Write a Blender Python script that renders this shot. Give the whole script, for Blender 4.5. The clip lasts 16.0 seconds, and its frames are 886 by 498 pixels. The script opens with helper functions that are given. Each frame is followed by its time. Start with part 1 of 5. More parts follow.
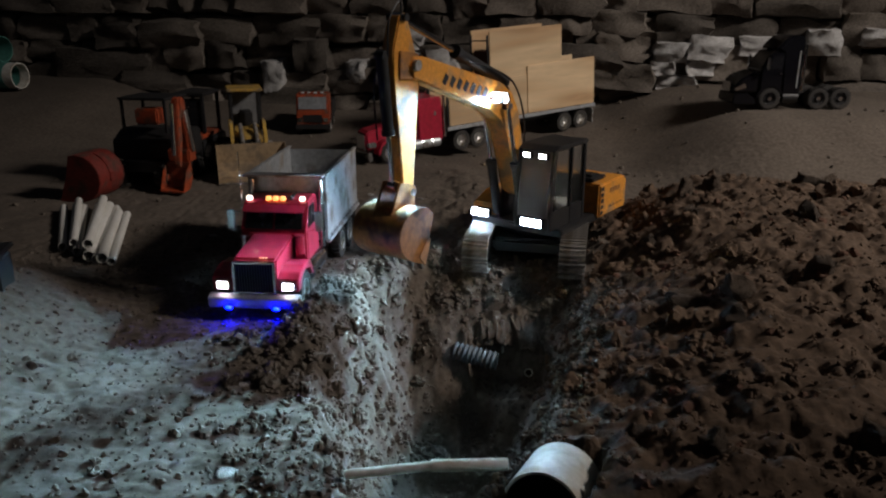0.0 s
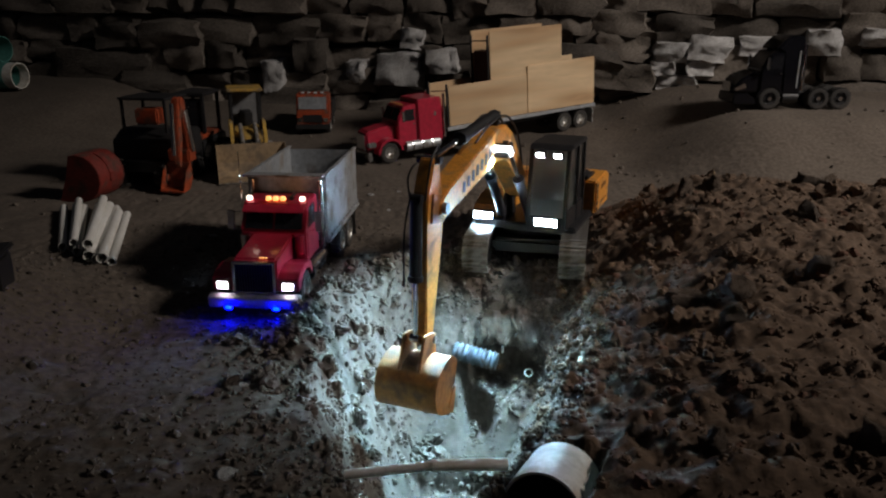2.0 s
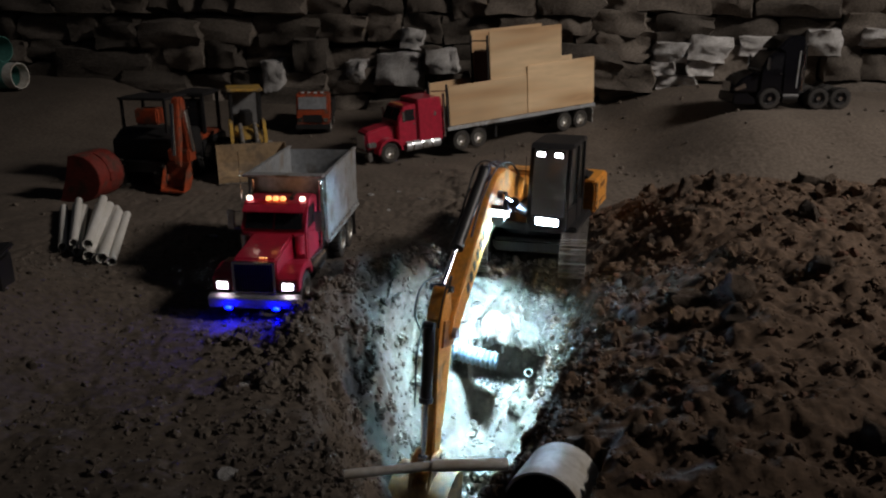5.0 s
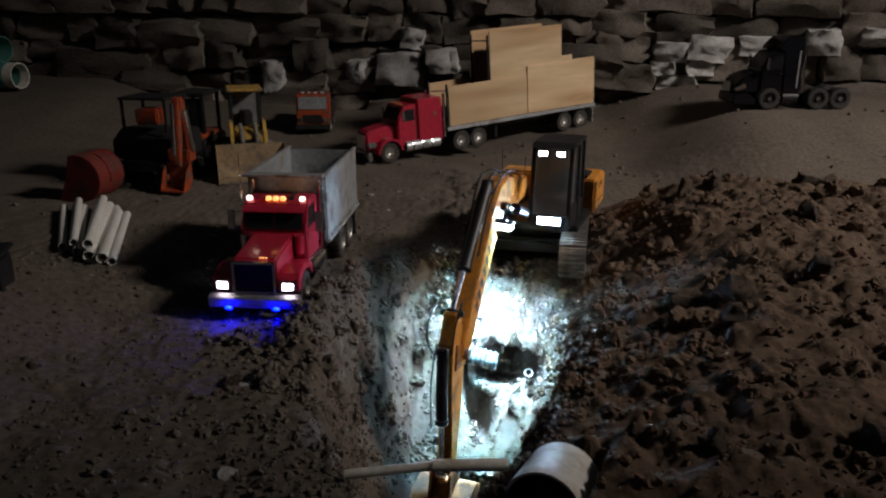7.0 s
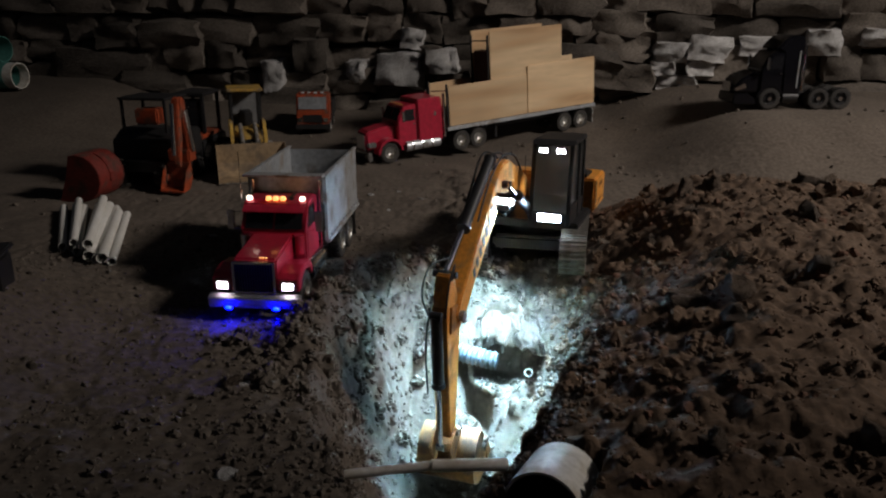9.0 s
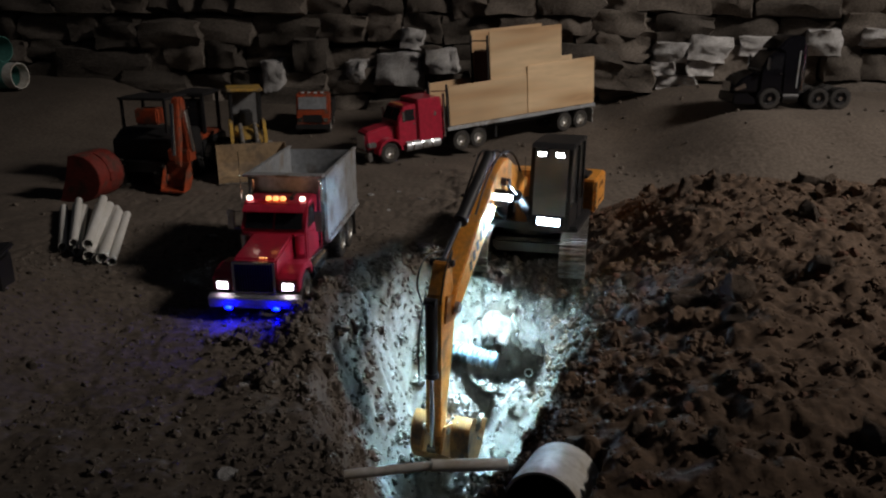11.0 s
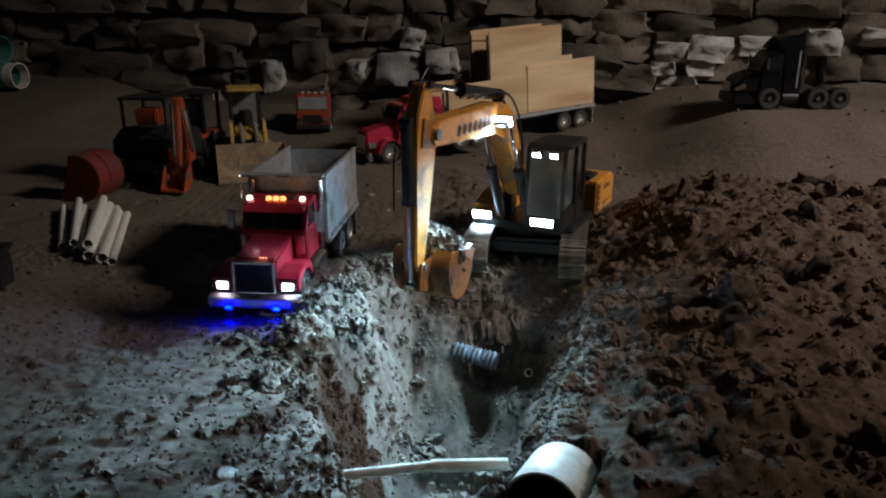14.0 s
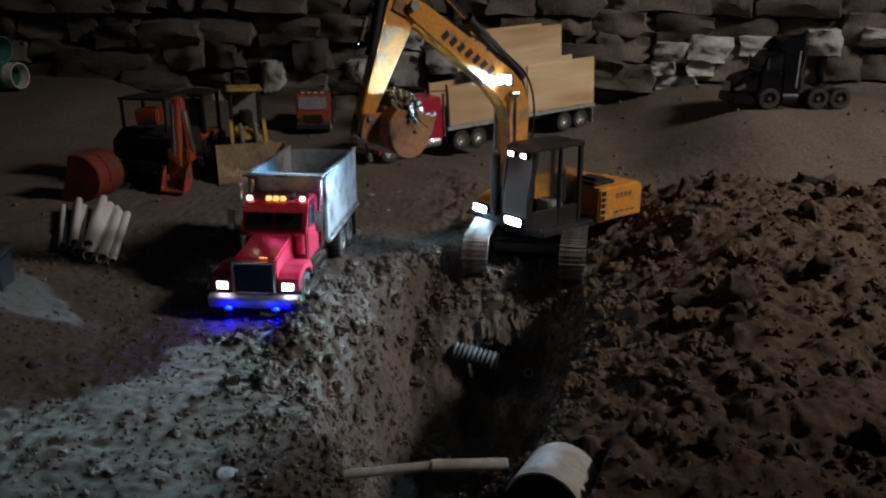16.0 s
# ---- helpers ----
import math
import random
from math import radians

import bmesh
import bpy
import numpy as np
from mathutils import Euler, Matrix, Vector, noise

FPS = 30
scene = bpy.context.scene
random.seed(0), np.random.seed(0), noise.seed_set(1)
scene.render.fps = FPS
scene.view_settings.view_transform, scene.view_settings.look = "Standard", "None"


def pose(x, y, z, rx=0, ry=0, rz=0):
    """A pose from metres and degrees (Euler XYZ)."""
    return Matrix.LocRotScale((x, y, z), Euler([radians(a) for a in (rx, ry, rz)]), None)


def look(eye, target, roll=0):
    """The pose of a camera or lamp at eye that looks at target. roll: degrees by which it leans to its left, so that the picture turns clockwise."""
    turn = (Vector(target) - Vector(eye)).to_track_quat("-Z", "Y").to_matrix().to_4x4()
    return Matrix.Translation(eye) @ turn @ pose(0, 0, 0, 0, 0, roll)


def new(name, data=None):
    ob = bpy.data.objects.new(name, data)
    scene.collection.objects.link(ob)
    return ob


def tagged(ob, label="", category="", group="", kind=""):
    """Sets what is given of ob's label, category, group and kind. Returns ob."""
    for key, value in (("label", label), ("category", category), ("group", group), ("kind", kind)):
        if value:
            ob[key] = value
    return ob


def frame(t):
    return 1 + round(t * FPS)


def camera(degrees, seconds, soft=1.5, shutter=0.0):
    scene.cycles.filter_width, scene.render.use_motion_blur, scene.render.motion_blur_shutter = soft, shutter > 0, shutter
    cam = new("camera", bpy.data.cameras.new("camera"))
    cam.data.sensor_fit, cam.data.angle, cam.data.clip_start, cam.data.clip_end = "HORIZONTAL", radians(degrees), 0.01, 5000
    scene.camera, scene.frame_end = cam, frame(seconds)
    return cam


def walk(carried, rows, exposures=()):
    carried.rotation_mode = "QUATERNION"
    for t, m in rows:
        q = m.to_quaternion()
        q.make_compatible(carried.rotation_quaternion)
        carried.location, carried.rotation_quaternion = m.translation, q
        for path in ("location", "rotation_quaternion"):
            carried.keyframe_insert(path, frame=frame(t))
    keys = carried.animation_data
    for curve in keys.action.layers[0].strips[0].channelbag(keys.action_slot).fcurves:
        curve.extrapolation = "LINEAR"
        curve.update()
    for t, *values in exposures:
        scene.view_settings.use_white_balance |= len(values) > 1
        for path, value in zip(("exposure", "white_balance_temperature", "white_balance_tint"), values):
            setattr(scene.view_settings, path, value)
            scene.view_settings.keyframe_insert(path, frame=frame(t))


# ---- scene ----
cam = camera(60, 16.0, soft=2.2)
EYE = Matrix.Translation((0, 0, 0.70)) @ Euler((radians(72), 0, 0)).to_matrix().to_4x4()
walk(cam, [(0, EYE), (16, EYE)])

# ---- light: a dark night and one yard lamp high to the side of the site ----
world = bpy.data.worlds.new("night")
scene.world = world
world.use_nodes = True
world.node_tree.nodes["Background"].inputs[0].default_value = (0.55, 0.62, 0.8, 1)
world.node_tree.nodes["Background"].inputs[1].default_value = 0.011
yard = bpy.data.lights.new("yard_lamp", "SPOT")
yard.spot_size, yard.spot_blend, yard.shadow_soft_size = radians(53), 1.0, 0.45
yard.energy, yard.color = 940, (1.0, 0.91, 0.84)
yard_lamp = new("yard_lamp", yard)
yard_lamp.matrix_world = look((4.85, 1.05, 3.6), (1.15, 2.75, 0.15))
scene.view_settings.exposure = 0.0

# ---- materials ----


def material(name, colour, rough=0.6, metal=0.0, second=None, scale=20.0, mix=0.5, bump=0.0, fine=6.0, spot=0.0, vary=0.0, coat=0.0, dirt=None, stretch=None):
    """Colour mottled towards second at two scales, with relief; vary: from object to object; dirt: colour of dust in patches."""
    m = bpy.data.materials.new(name)
    m.use_nodes = True
    nt = m.node_tree
    b = nt.nodes["Principled BSDF"]
    b.inputs["Roughness"].default_value, b.inputs["Metallic"].default_value = rough, metal
    b.inputs["Coat Weight"].default_value = coat
    second = second or tuple(c * 0.6 for c in colour)
    tc = nt.nodes.new("ShaderNodeTexCoord")

    where = tc.outputs["Object"]
    if stretch:
        mapping = nt.nodes.new("ShaderNodeMapping")
        mapping.inputs["Scale"].default_value = stretch
        nt.links.new(where, mapping.inputs["Vector"])
        where = mapping.outputs["Vector"]

    def noise_tex(s, detail=6.0):
        n = nt.nodes.new("ShaderNodeTexNoise")
        n.inputs["Scale"].default_value, n.inputs["Detail"].default_value = s, detail
        nt.links.new(where, n.inputs["Vector"])
        return n.outputs["Fac"]

    def ramp(fac, lo, hi):
        r = nt.nodes.new("ShaderNodeMapRange")
        r.inputs["From Min"].default_value, r.inputs["From Max"].default_value = lo, hi
        nt.links.new(fac, r.inputs["Value"])
        return r.outputs["Result"]

    def blend(fac, a, c, kind="MIX"):
        n = nt.nodes.new("ShaderNodeMix")
        n.data_type, n.blend_type = "RGBA", kind
        for socket, value in ((n.inputs["Factor"], fac), (n.inputs["A"], a), (n.inputs["B"], c)):
            if isinstance(value, (int, float)):
                socket.default_value = value
            elif isinstance(value, tuple):
                socket.default_value = (*value, 1)
            else:
                nt.links.new(value, socket)
        return [o for o in n.outputs if o.type == "RGBA"][0]

    big, small = noise_tex(scale), noise_tex(scale * fine)
    f = ramp(big, 0.5 - 0.25 / max(mix, 0.05) * 0.5, 0.5 + 0.25 / max(mix, 0.05) * 0.5)
    colour_out = blend(f, colour, second)
    grain = ramp(small, 0.3, 0.7)
    colour_out = blend(0.35 + spot, colour_out, blend(grain, tuple(c * 0.45 for c in colour), tuple(min(1, c * 1.5) for c in colour)))
    if dirt:
        d = ramp(noise_tex(scale * 1.7), 0.5, 0.68)
        colour_out = blend(d, colour_out, dirt)
        r = nt.nodes.new("ShaderNodeMapRange")
        r.inputs["To Min"].default_value, r.inputs["To Max"].default_value = rough, 0.9
        nt.links.new(d, r.inputs["Value"])
        nt.links.new(r.outputs["Result"], b.inputs["Roughness"])
    if vary:
        info = nt.nodes.new("ShaderNodeObjectInfo")
        hsv = nt.nodes.new("ShaderNodeHueSaturation")
        r = nt.nodes.new("ShaderNodeMapRange")
        r.inputs["To Min"].default_value, r.inputs["To Max"].default_value = 1 - vary, 1 + vary
        nt.links.new(info.outputs["Random"], r.inputs["Value"])
        nt.links.new(r.outputs["Result"], hsv.inputs["Value"])
        nt.links.new(colour_out, hsv.inputs["Color"])
        colour_out = hsv.outputs["Color"]
    nt.links.new(colour_out, b.inputs["Base Color"])
    if bump:
        bp = nt.nodes.new("ShaderNodeBump")
        bp.inputs["Strength"].default_value, bp.inputs["Distance"].default_value = min(1, bump), 0.004 * max(1, bump)
        nt.links.new(blend(0.5, big, small), bp.inputs["Height"])
        nt.links.new(bp.outputs["Normal"], b.inputs["Normal"])
    return m


def glow(name, colour, strength):
    m = bpy.data.materials.new(name)
    m.use_nodes = True
    b = m.node_tree.nodes["Principled BSDF"]
    b.inputs["Base Color"].default_value = (0.8, 0.8, 0.8, 1)
    b.inputs["Emission Color"].default_value = (*colour, 1)
    b.inputs["Emission Strength"].default_value = strength
    return m


DUST = (0.16, 0.125, 0.09)
SOIL = material("soil", (0.120, 0.095, 0.074), 0.95, 0, (0.070, 0.053, 0.040), 5, 0.7, 0.9, 14, 0.15)
HEAP = material("heap_soil", (0.112, 0.071, 0.044), 0.95, 0, (0.060, 0.036, 0.022), 6, 0.7, 0.9, 14, 0.15)
HEAP_CLOD = material("heap_clods", (0.128, 0.081, 0.050), 0.95, 0, (0.058, 0.035, 0.022), 9, 0.7, 0.8, 9, 0.15)
CLOD = material("clods", (0.130, 0.106, 0.084), 0.95, 0, (0.070, 0.054, 0.041), 9, 0.7, 0.8, 9, 0.15)
STONE = material("stone", (0.150, 0.126, 0.104), 0.9, 0, (0.052, 0.042, 0.033), 3.0, 1.0, 2.0, 9, 0.25, vary=0.45)
PALE = material("pale_stone", (0.52, 0.51, 0.50), 0.9, 0, (0.20, 0.18, 0.16), 3.5, 1.1, 1.6, 9, 0.2, vary=0.25)
ORANGE = material("orange_paint", (0.72, 0.30, 0.045), 0.42, 0, (0.60, 0.22, 0.03), 14, 0.5, 0.05, 8, dirt=(0.33, 0.19, 0.08))
WORN = material("worn_orange_paint", (0.40, 0.165, 0.035), 0.6, 0, (0.10, 0.055, 0.032), 13, 1.1, 0.3, 6, 0.1, dirt=(0.07, 0.05, 0.038))
RUST = material("old_orange_paint", (0.34, 0.055, 0.016), 0.5, 0, (0.13, 0.026, 0.012), 14, 1.0, 0.2, 6, dirt=(0.10, 0.06, 0.04))
YELLOW = material("yellow_paint", (0.52, 0.32, 0.06), 0.5, 0, (0.3, 0.19, 0.05), 14, 0.6, 0.1, 6, dirt=DUST)
RED = material("red_paint", (0.42, 0.016, 0.045), 0.3, 0, (0.33, 0.012, 0.03), 8, 0.4, 0, 6, coat=0.4)
BLACK = material("black_paint", (0.012, 0.012, 0.014), 0.45, 0, (0.03, 0.028, 0.026), 20, 0.5, 0.1)
RUBBER = material("rubber", (0.022, 0.021, 0.02), 0.85, 0, (0.05, 0.042, 0.035), 25, 0.7, 0.2)
STEEL = material("track_steel", (0.34, 0.32, 0.30), 0.55, 0.5, (0.17, 0.145, 0.12), 18, 0.8, 0.3, 6, dirt=DUST)
CHROME = material("chrome", (0.75, 0.76, 0.78), 0.16, 1.0, (0.6, 0.6, 0.62), 20, 0.4)
BUMPER = material("dull_chrome", (0.42, 0.43, 0.45), 0.45, 0.8, (0.55, 0.55, 0.56), 14, 0.5, 0.05)
ALU = material("dull_aluminium", (0.50, 0.52, 0.54), 0.42, 0.55, (0.36, 0.37, 0.38), 10, 0.6, 0.1, 8, dirt=(0.25, 0.22, 0.19))
PLY = material("plywood", (0.62, 0.45, 0.27), 0.75, 0, (0.40, 0.235, 0.11), 8, 1.0, 0.1, 4, -0.15, vary=0.12, stretch=(0.25, 1, 1.6))
PVC = material("white_pvc", (0.78, 0.75, 0.68), 0.45, 0, (0.62, 0.57, 0.48), 9, 0.7, 0.05, 8, dirt=(0.45, 0.37, 0.27))
PVC_CLEAN = material("clean_pvc", (0.80, 0.79, 0.75), 0.4, 0, (0.70, 0.67, 0.60), 9, 0.6, 0.05, 8, -0.2)
TEAL = material("teal_pvc", (0.10, 0.30, 0.26), 0.5, 0, (0.07, 0.2, 0.17), 8, 0.5, 0.05)
BLUE_PIPE = material("blue_grey_plastic", (0.13, 0.18, 0.22), 0.5, 0, (0.08, 0.11, 0.14), 20, 0.6, 0.1, dirt=(0.10, 0.085, 0.065))
WOOD = material("weathered_wood", (0.50, 0.38, 0.24), 0.8, 0, (0.32, 0.22, 0.13), 18, 0.8, 0.3)
RIM = material("bare_rim", (0.62, 0.62, 0.60), 0.3, 0.9, (0.4, 0.4, 0.38), 30, 0.5, dirt=(0.2, 0.17, 0.13))
LENS_BOOM = glow("work_light", (0.41, 0.75, 1.0), 67000)
LENS_SIDE = glow("side_work_light", (0.41, 0.75, 1.0), 44000)
# weak glow added round the boom lamp to stand for its glare
GLARE_RIM = glow("lamp_glare", (0.82, 0.94, 1.0), 14)
LENS_HOUSE = glow("house_light", (0.50, 0.74, 1.0), 620)
LENS_CAB = glow("cab_light", (0.86, 0.93, 1.0), 70)
LENS_HEAD = glow("headlight", (1.0, 0.84, 0.96), 11)
LENS_BLUE = glow("blue_light", (0.0, 0.0005, 1.0), 430)
LENS_AMBER = glow("amber_light", (1.0, 0.40, 0.10), 1.8)
LENS_WARM = glow("marker_light", (1.0, 0.76, 0.62), 3)
GLASS = bpy.data.materials.new("glass")
GLASS.use_nodes = True
_b = GLASS.node_tree.nodes["Principled BSDF"]
_b.inputs["Base Color"].default_value, _b.inputs["Roughness"].default_value = (0.80, 0.86, 0.90, 1), 0.28
_b.inputs["Transmission Weight"].default_value, _b.inputs["IOR"].default_value = 1.0, 1.1
# grey body in the cab glass stands in for lamplight on the windscreen
GREYED_GLASS = bpy.data.materials.new("greyed_cab_glass")
GREYED_GLASS.use_nodes = True
_b = GREYED_GLASS.node_tree.nodes["Principled BSDF"]
_b.inputs["Base Color"].default_value, _b.inputs["Roughness"].default_value = (0.55, 0.58, 0.60, 1), 0.32
_b.inputs["Transmission Weight"].default_value, _b.inputs["IOR"].default_value = 0.72, 1.2
TINT = material("dark_glass", (0.010, 0.010, 0.012), 0.12, 0, (0.02, 0.02, 0.022), 8, 0.4)

# ---- mesh helpers ----


def part(name, bm, mat, parent=None, label="", smooth=False):
    """Link bm as one mesh object under parent."""
    bmesh.ops.recalc_face_normals(bm, faces=bm.faces)
    me = bpy.data.meshes.new(name)
    bm.to_mesh(me)
    bm.free()
    me.materials.append(mat)
    if smooth:
        for p in me.polygons:
            p.use_smooth = True
        me.set_sharp_from_angle(angle=radians(40))
    ob = new(name, me)
    ob.parent = parent
    return tagged(ob, label)


def thing(name, m, label, category, group="", kind=""):
    ob = new(name)
    ob.empty_display_size = 0.05
    ob.matrix_world = m
    return tagged(ob, label, category, group, kind)


def box(x0, x1, y0, y1, z0, z1, bevel=0.003, bm=None):
    out = bm or bmesh.new()
    g = bmesh.ops.create_cube(out, size=1)
    for v in g["verts"]:
        v.co = ((x0 + x1) / 2 + v.co.x * (x1 - x0), (y0 + y1) / 2 + v.co.y * (y1 - y0), (z0 + z1) / 2 + v.co.z * (z1 - z0))
    if bevel:
        edges = list({e for v in g["verts"] for e in v.link_edges})
        bmesh.ops.bevel(out, geom=edges, offset=min(bevel, 0.3 * min(abs(x1 - x0), abs(y1 - y0), abs(z1 - z0))), segments=2, affect="EDGES")
    return out


def prism(profile, y0, y1, bevel=0.003, bm=None):
    """A plate or body with its outline in x and z, from y0 to y1."""
    out = bm or bmesh.new()
    a = [out.verts.new((x, y0, z)) for x, z in profile]
    b = [out.verts.new((x, y1, z)) for x, z in profile]
    n = len(profile)
    out.faces.new(a)
    out.faces.new(b[::-1])
    for i in range(n):
        out.faces.new((a[i], b[i], b[(i + 1) % n], a[(i + 1) % n]))
    if bevel:
        edges = list({e for v in a + b for e in v.link_edges})
        bmesh.ops.bevel(out, geom=edges, offset=bevel, segments=2, affect="EDGES")
    return out


def rod(p, q, r, r2=None, seg=14, bm=None, caps=True):
    out = bm or bmesh.new()
    p, q = Vector(p), Vector(q)
    g = bmesh.ops.create_cone(out, cap_ends=caps, segments=seg, radius1=r, radius2=r if r2 is None else r2, depth=(q - p).length)
    m = Matrix.Translation((p + q) / 2) @ (q - p).to_track_quat("Z", "Y").to_matrix().to_4x4()
    bmesh.ops.transform(out, matrix=m, verts=g["verts"])
    return out


def tube(p, q, r, wall, seg=24, bm=None, waves=0, depth=0.0):
    """An open pipe with a wall; waves: ring corrugations along it."""
    out = bm or bmesh.new()
    p, q = Vector(p), Vector(q)
    m = Matrix.Translation(p) @ (q - p).to_track_quat("Z", "Y").to_matrix().to_4x4()
    length = (q - p).length
    steps = max(1, waves * 4)
    stations = [(i / steps * length, r + (depth * math.sin(i * math.pi / 2) if waves else 0)) for i in range(steps + 1)]
    stations += [(z, rr - wall) for z, rr in reversed(stations)]
    loops = [[out.verts.new(m @ Vector((rr * math.cos(2 * math.pi * k / seg), rr * math.sin(2 * math.pi * k / seg), z))) for k in range(seg)] for z, rr in stations]
    for i in range(len(loops)):
        a, b = loops[i], loops[(i + 1) % len(loops)]
        for k in range(seg):
            out.faces.new((a[k], a[(k + 1) % seg], b[(k + 1) % seg], b[k]))
    return out


def hose(points, r, mat, parent, name="hose"):
    """A bent hose through the points, as a mesh."""
    pts = [Vector(p) for p in points]
    out = bmesh.new()
    fine = []
    for i in range(len(pts) - 1):
        p0, p1, p2, p3 = pts[max(i - 1, 0)], pts[i], pts[i + 1], pts[min(i + 2, len(pts) - 1)]
        for k in range(6):
            t = k / 6
            fine.append(0.5 * (2 * p1 + (p2 - p0) * t + (2 * p0 - 5 * p1 + 4 * p2 - p3) * t * t + (3 * p1 - p0 - 3 * p2 + p3) * t ** 3))
    fine.append(pts[-1])
    rings = []
    for k, q in enumerate(fine):
        way = fine[min(k + 1, len(fine) - 1)] - fine[max(k - 1, 0)]
        m = Matrix.Translation(q) @ way.to_track_quat("Z", "Y").to_matrix().to_4x4()
        rings.append([out.verts.new(m @ Vector((r * math.cos(math.pi * s / 3), r * math.sin(math.pi * s / 3), 0))) for s in range(6)])
    for a, b in zip(rings, rings[1:]):
        for s in range(6):
            out.faces.new((a[s], a[(s + 1) % 6], b[(s + 1) % 6], b[s]))
    out.faces.new(rings[0])
    out.faces.new(rings[-1])
    return part(name, out, mat, parent, smooth=True)


# ---- ground ----


def ss(a, b, x):
    t = np.clip((x - a) / (b - a), 0, 1)
    return t * t * (3 - 2 * t)


def lattice(seed, size=64):
    return np.random.RandomState(seed).rand(size, size)


def value_noise(x, y, scale, seed):
    g = lattice(seed)
    x, y = np.asarray(x) / scale + 1000, np.asarray(y) / scale + 1000
    xi, yi = np.floor(x).astype(int), np.floor(y).astype(int)
    fx, fy = x - xi, y - yi
    fx, fy = fx * fx * (3 - 2 * fx), fy * fy * (3 - 2 * fy)
    n = len(g)
    a, b, c, d = g[xi % n, yi % n], g[(xi + 1) % n, yi % n], g[xi % n, (yi + 1) % n], g[(xi + 1) % n, (yi + 1) % n]
    return (a * (1 - fx) + b * fx) * (1 - fy) + (c * (1 - fx) + d * fx) * fy - 0.5


def left_rim(y):
    return np.interp(y, [0.75, 0.85, 1.0, 1.2, 1.5, 1.75, 1.9, 2.05], [-0.02, -0.09, -0.165, -0.24, -0.265, -0.19, -0.09, 0.1])


def right_rim(y):
    return np.interp(y, [0.75, 0.85, 1.0, 1.2, 1.5, 1.75, 1.95], [0.0, 0.05, 0.10, 0.20, 0.31, 0.365, 0.37])


PIPE_A, PIPE_B = Vector((0.140, 0.925, 0.004)), Vector((0.187, 1.030, -0.014))


def ground_height(x, y, rough=True):
    x, y = np.asarray(x, float), np.asarray(y, float)
    wob = 0.03 * value_noise(x, y, 0.13, 1) + 0.018 * value_noise(x, y, 0.05, 2)
    # rising yard towards the stone wall, terrace on one side
    z = 0.12 * ss(3.6, 5.0, y) + 0.235 * ss(0.75, 1.35, x) * ss(2.55, 3.35, y) + 0.055 * ss(0.1, 0.8, x) * ss(3.2, 3.95, y) * (1 - ss(0.9, 1.3, x))
    z = z + 0.12 * ss(-1.5, -2.2, x) * ss(3.2, 4.3, y)
    # bank on the far side of the truck
    z = z + 0.17 * ss(-0.70, -1.15, x) * ss(2.1, 1.5, y) * ss(0.2, 0.9, y)
    # spoil heap
    u = x - right_rim(y) + wob
    crest = 0.070 + 0.100 * ss(0.9, 2.1, y) + 0.03 * value_noise(x, y, 0.3, 3)
    heap = ss(0.0, 0.40, u) * crest * ss(2.62, 2.2, y + 0.4 * wob)
    z = z + heap + 0.02 * ss(-0.05, 0.06, u) * ss(2.0, 1.7, y) * (1 - ss(0.06, 0.3, u))
    # clods thrown up along the edge
    v = left_rim(y) - x + 0.6 * wob
    z = z + 0.03 * np.exp(-((v - 0.05) / 0.06) ** 2) * ss(2.2, 1.9, y) * ss(1.35, 1.7, y)
    # trench
    dl, dr, df, dn = -(v), -(u), 1.96 - y + wob, y - 0.72
    deep = np.minimum(np.minimum(2.3 * dl, 1.9 * dr), np.minimum(1.05 * df, 3.0 * dn))
    deep = np.clip(deep, 0, 0.43)
    z = np.where(deep > 0, z * np.exp(-deep * 14) - deep, z)
    # slot washed out under the drain, and a hollow dug back under the end face
    z = z - 0.12 * np.exp(-(((x - 0.088 + 0.5 * wob) / 0.042) ** 2 + ((y - 1.715) / 0.07) ** 2) ** 1.5)
    cave = (np.abs(x - 0.163 + wob) / 0.108) ** 3 + (np.abs(y - 1.765 + wob) / 0.105) ** 3
    z = np.where(cave < 1, np.minimum(z, -0.268 + 0.10 * np.clip(cave, 0, 1) ** 6), z)
    if rough:
        heapy = np.clip(ss(0.0, 0.1, u) * ss(2.7, 2.3, y) + np.exp(-((v - 0.04) / 0.09) ** 2) * (0.35 + 0.65 * ss(1.3, 1.6, y)) + (deep > 0.02) * 0.7, 0, 1)
        near = ss(3.6, 2.4, y)
        lump = value_noise(x, y, 0.15, 23) * 0.045 + np.abs(value_noise(x, y, 0.07, 4)) * 0.060 + np.abs(value_noise(x, y, 0.032, 5)) * 0.030 + np.abs(value_noise(x, y, 0.017, 6)) * 0.018 + value_noise(x, y, 0.012, 16) * 0.011
        flat = value_noise(x, y, 0.09, 7) * 0.010 + np.abs(value_noise(x, y, 0.035, 8)) * 0.012 + value_noise(x, y, 0.014, 9) * 0.006
        heapy = heapy * (1 - 0.25 * ss(0.08, 0.2, u))
        z = z + near * (heapy * lump + (1 - heapy) * flat) + (1 - near) * 0.02 * value_noise(x, y, 0.25, 10)
    # bed of the large pipe
    ax, ay = PIPE_A.x, PIPE_A.y
    dx, dy = PIPE_B.x - ax, PIPE_B.y - ay
    n = math.hypot(dx, dy)
    s = ((x - ax) * dx + (y - ay) * dy) / n
    d = np.abs((x - ax) * dy - (y - ay) * dx) / n
    floor_z = PIPE_A.z + s * (PIPE_B.z - PIPE_A.z) / n - np.sqrt(np.clip(0.064 ** 2 - d * d, 0, None)) + 0.006
    z = np.where((d < 0.064) & (s < n + 0.03) & (s > -0.35), np.minimum(z, floor_z), z)
    return z


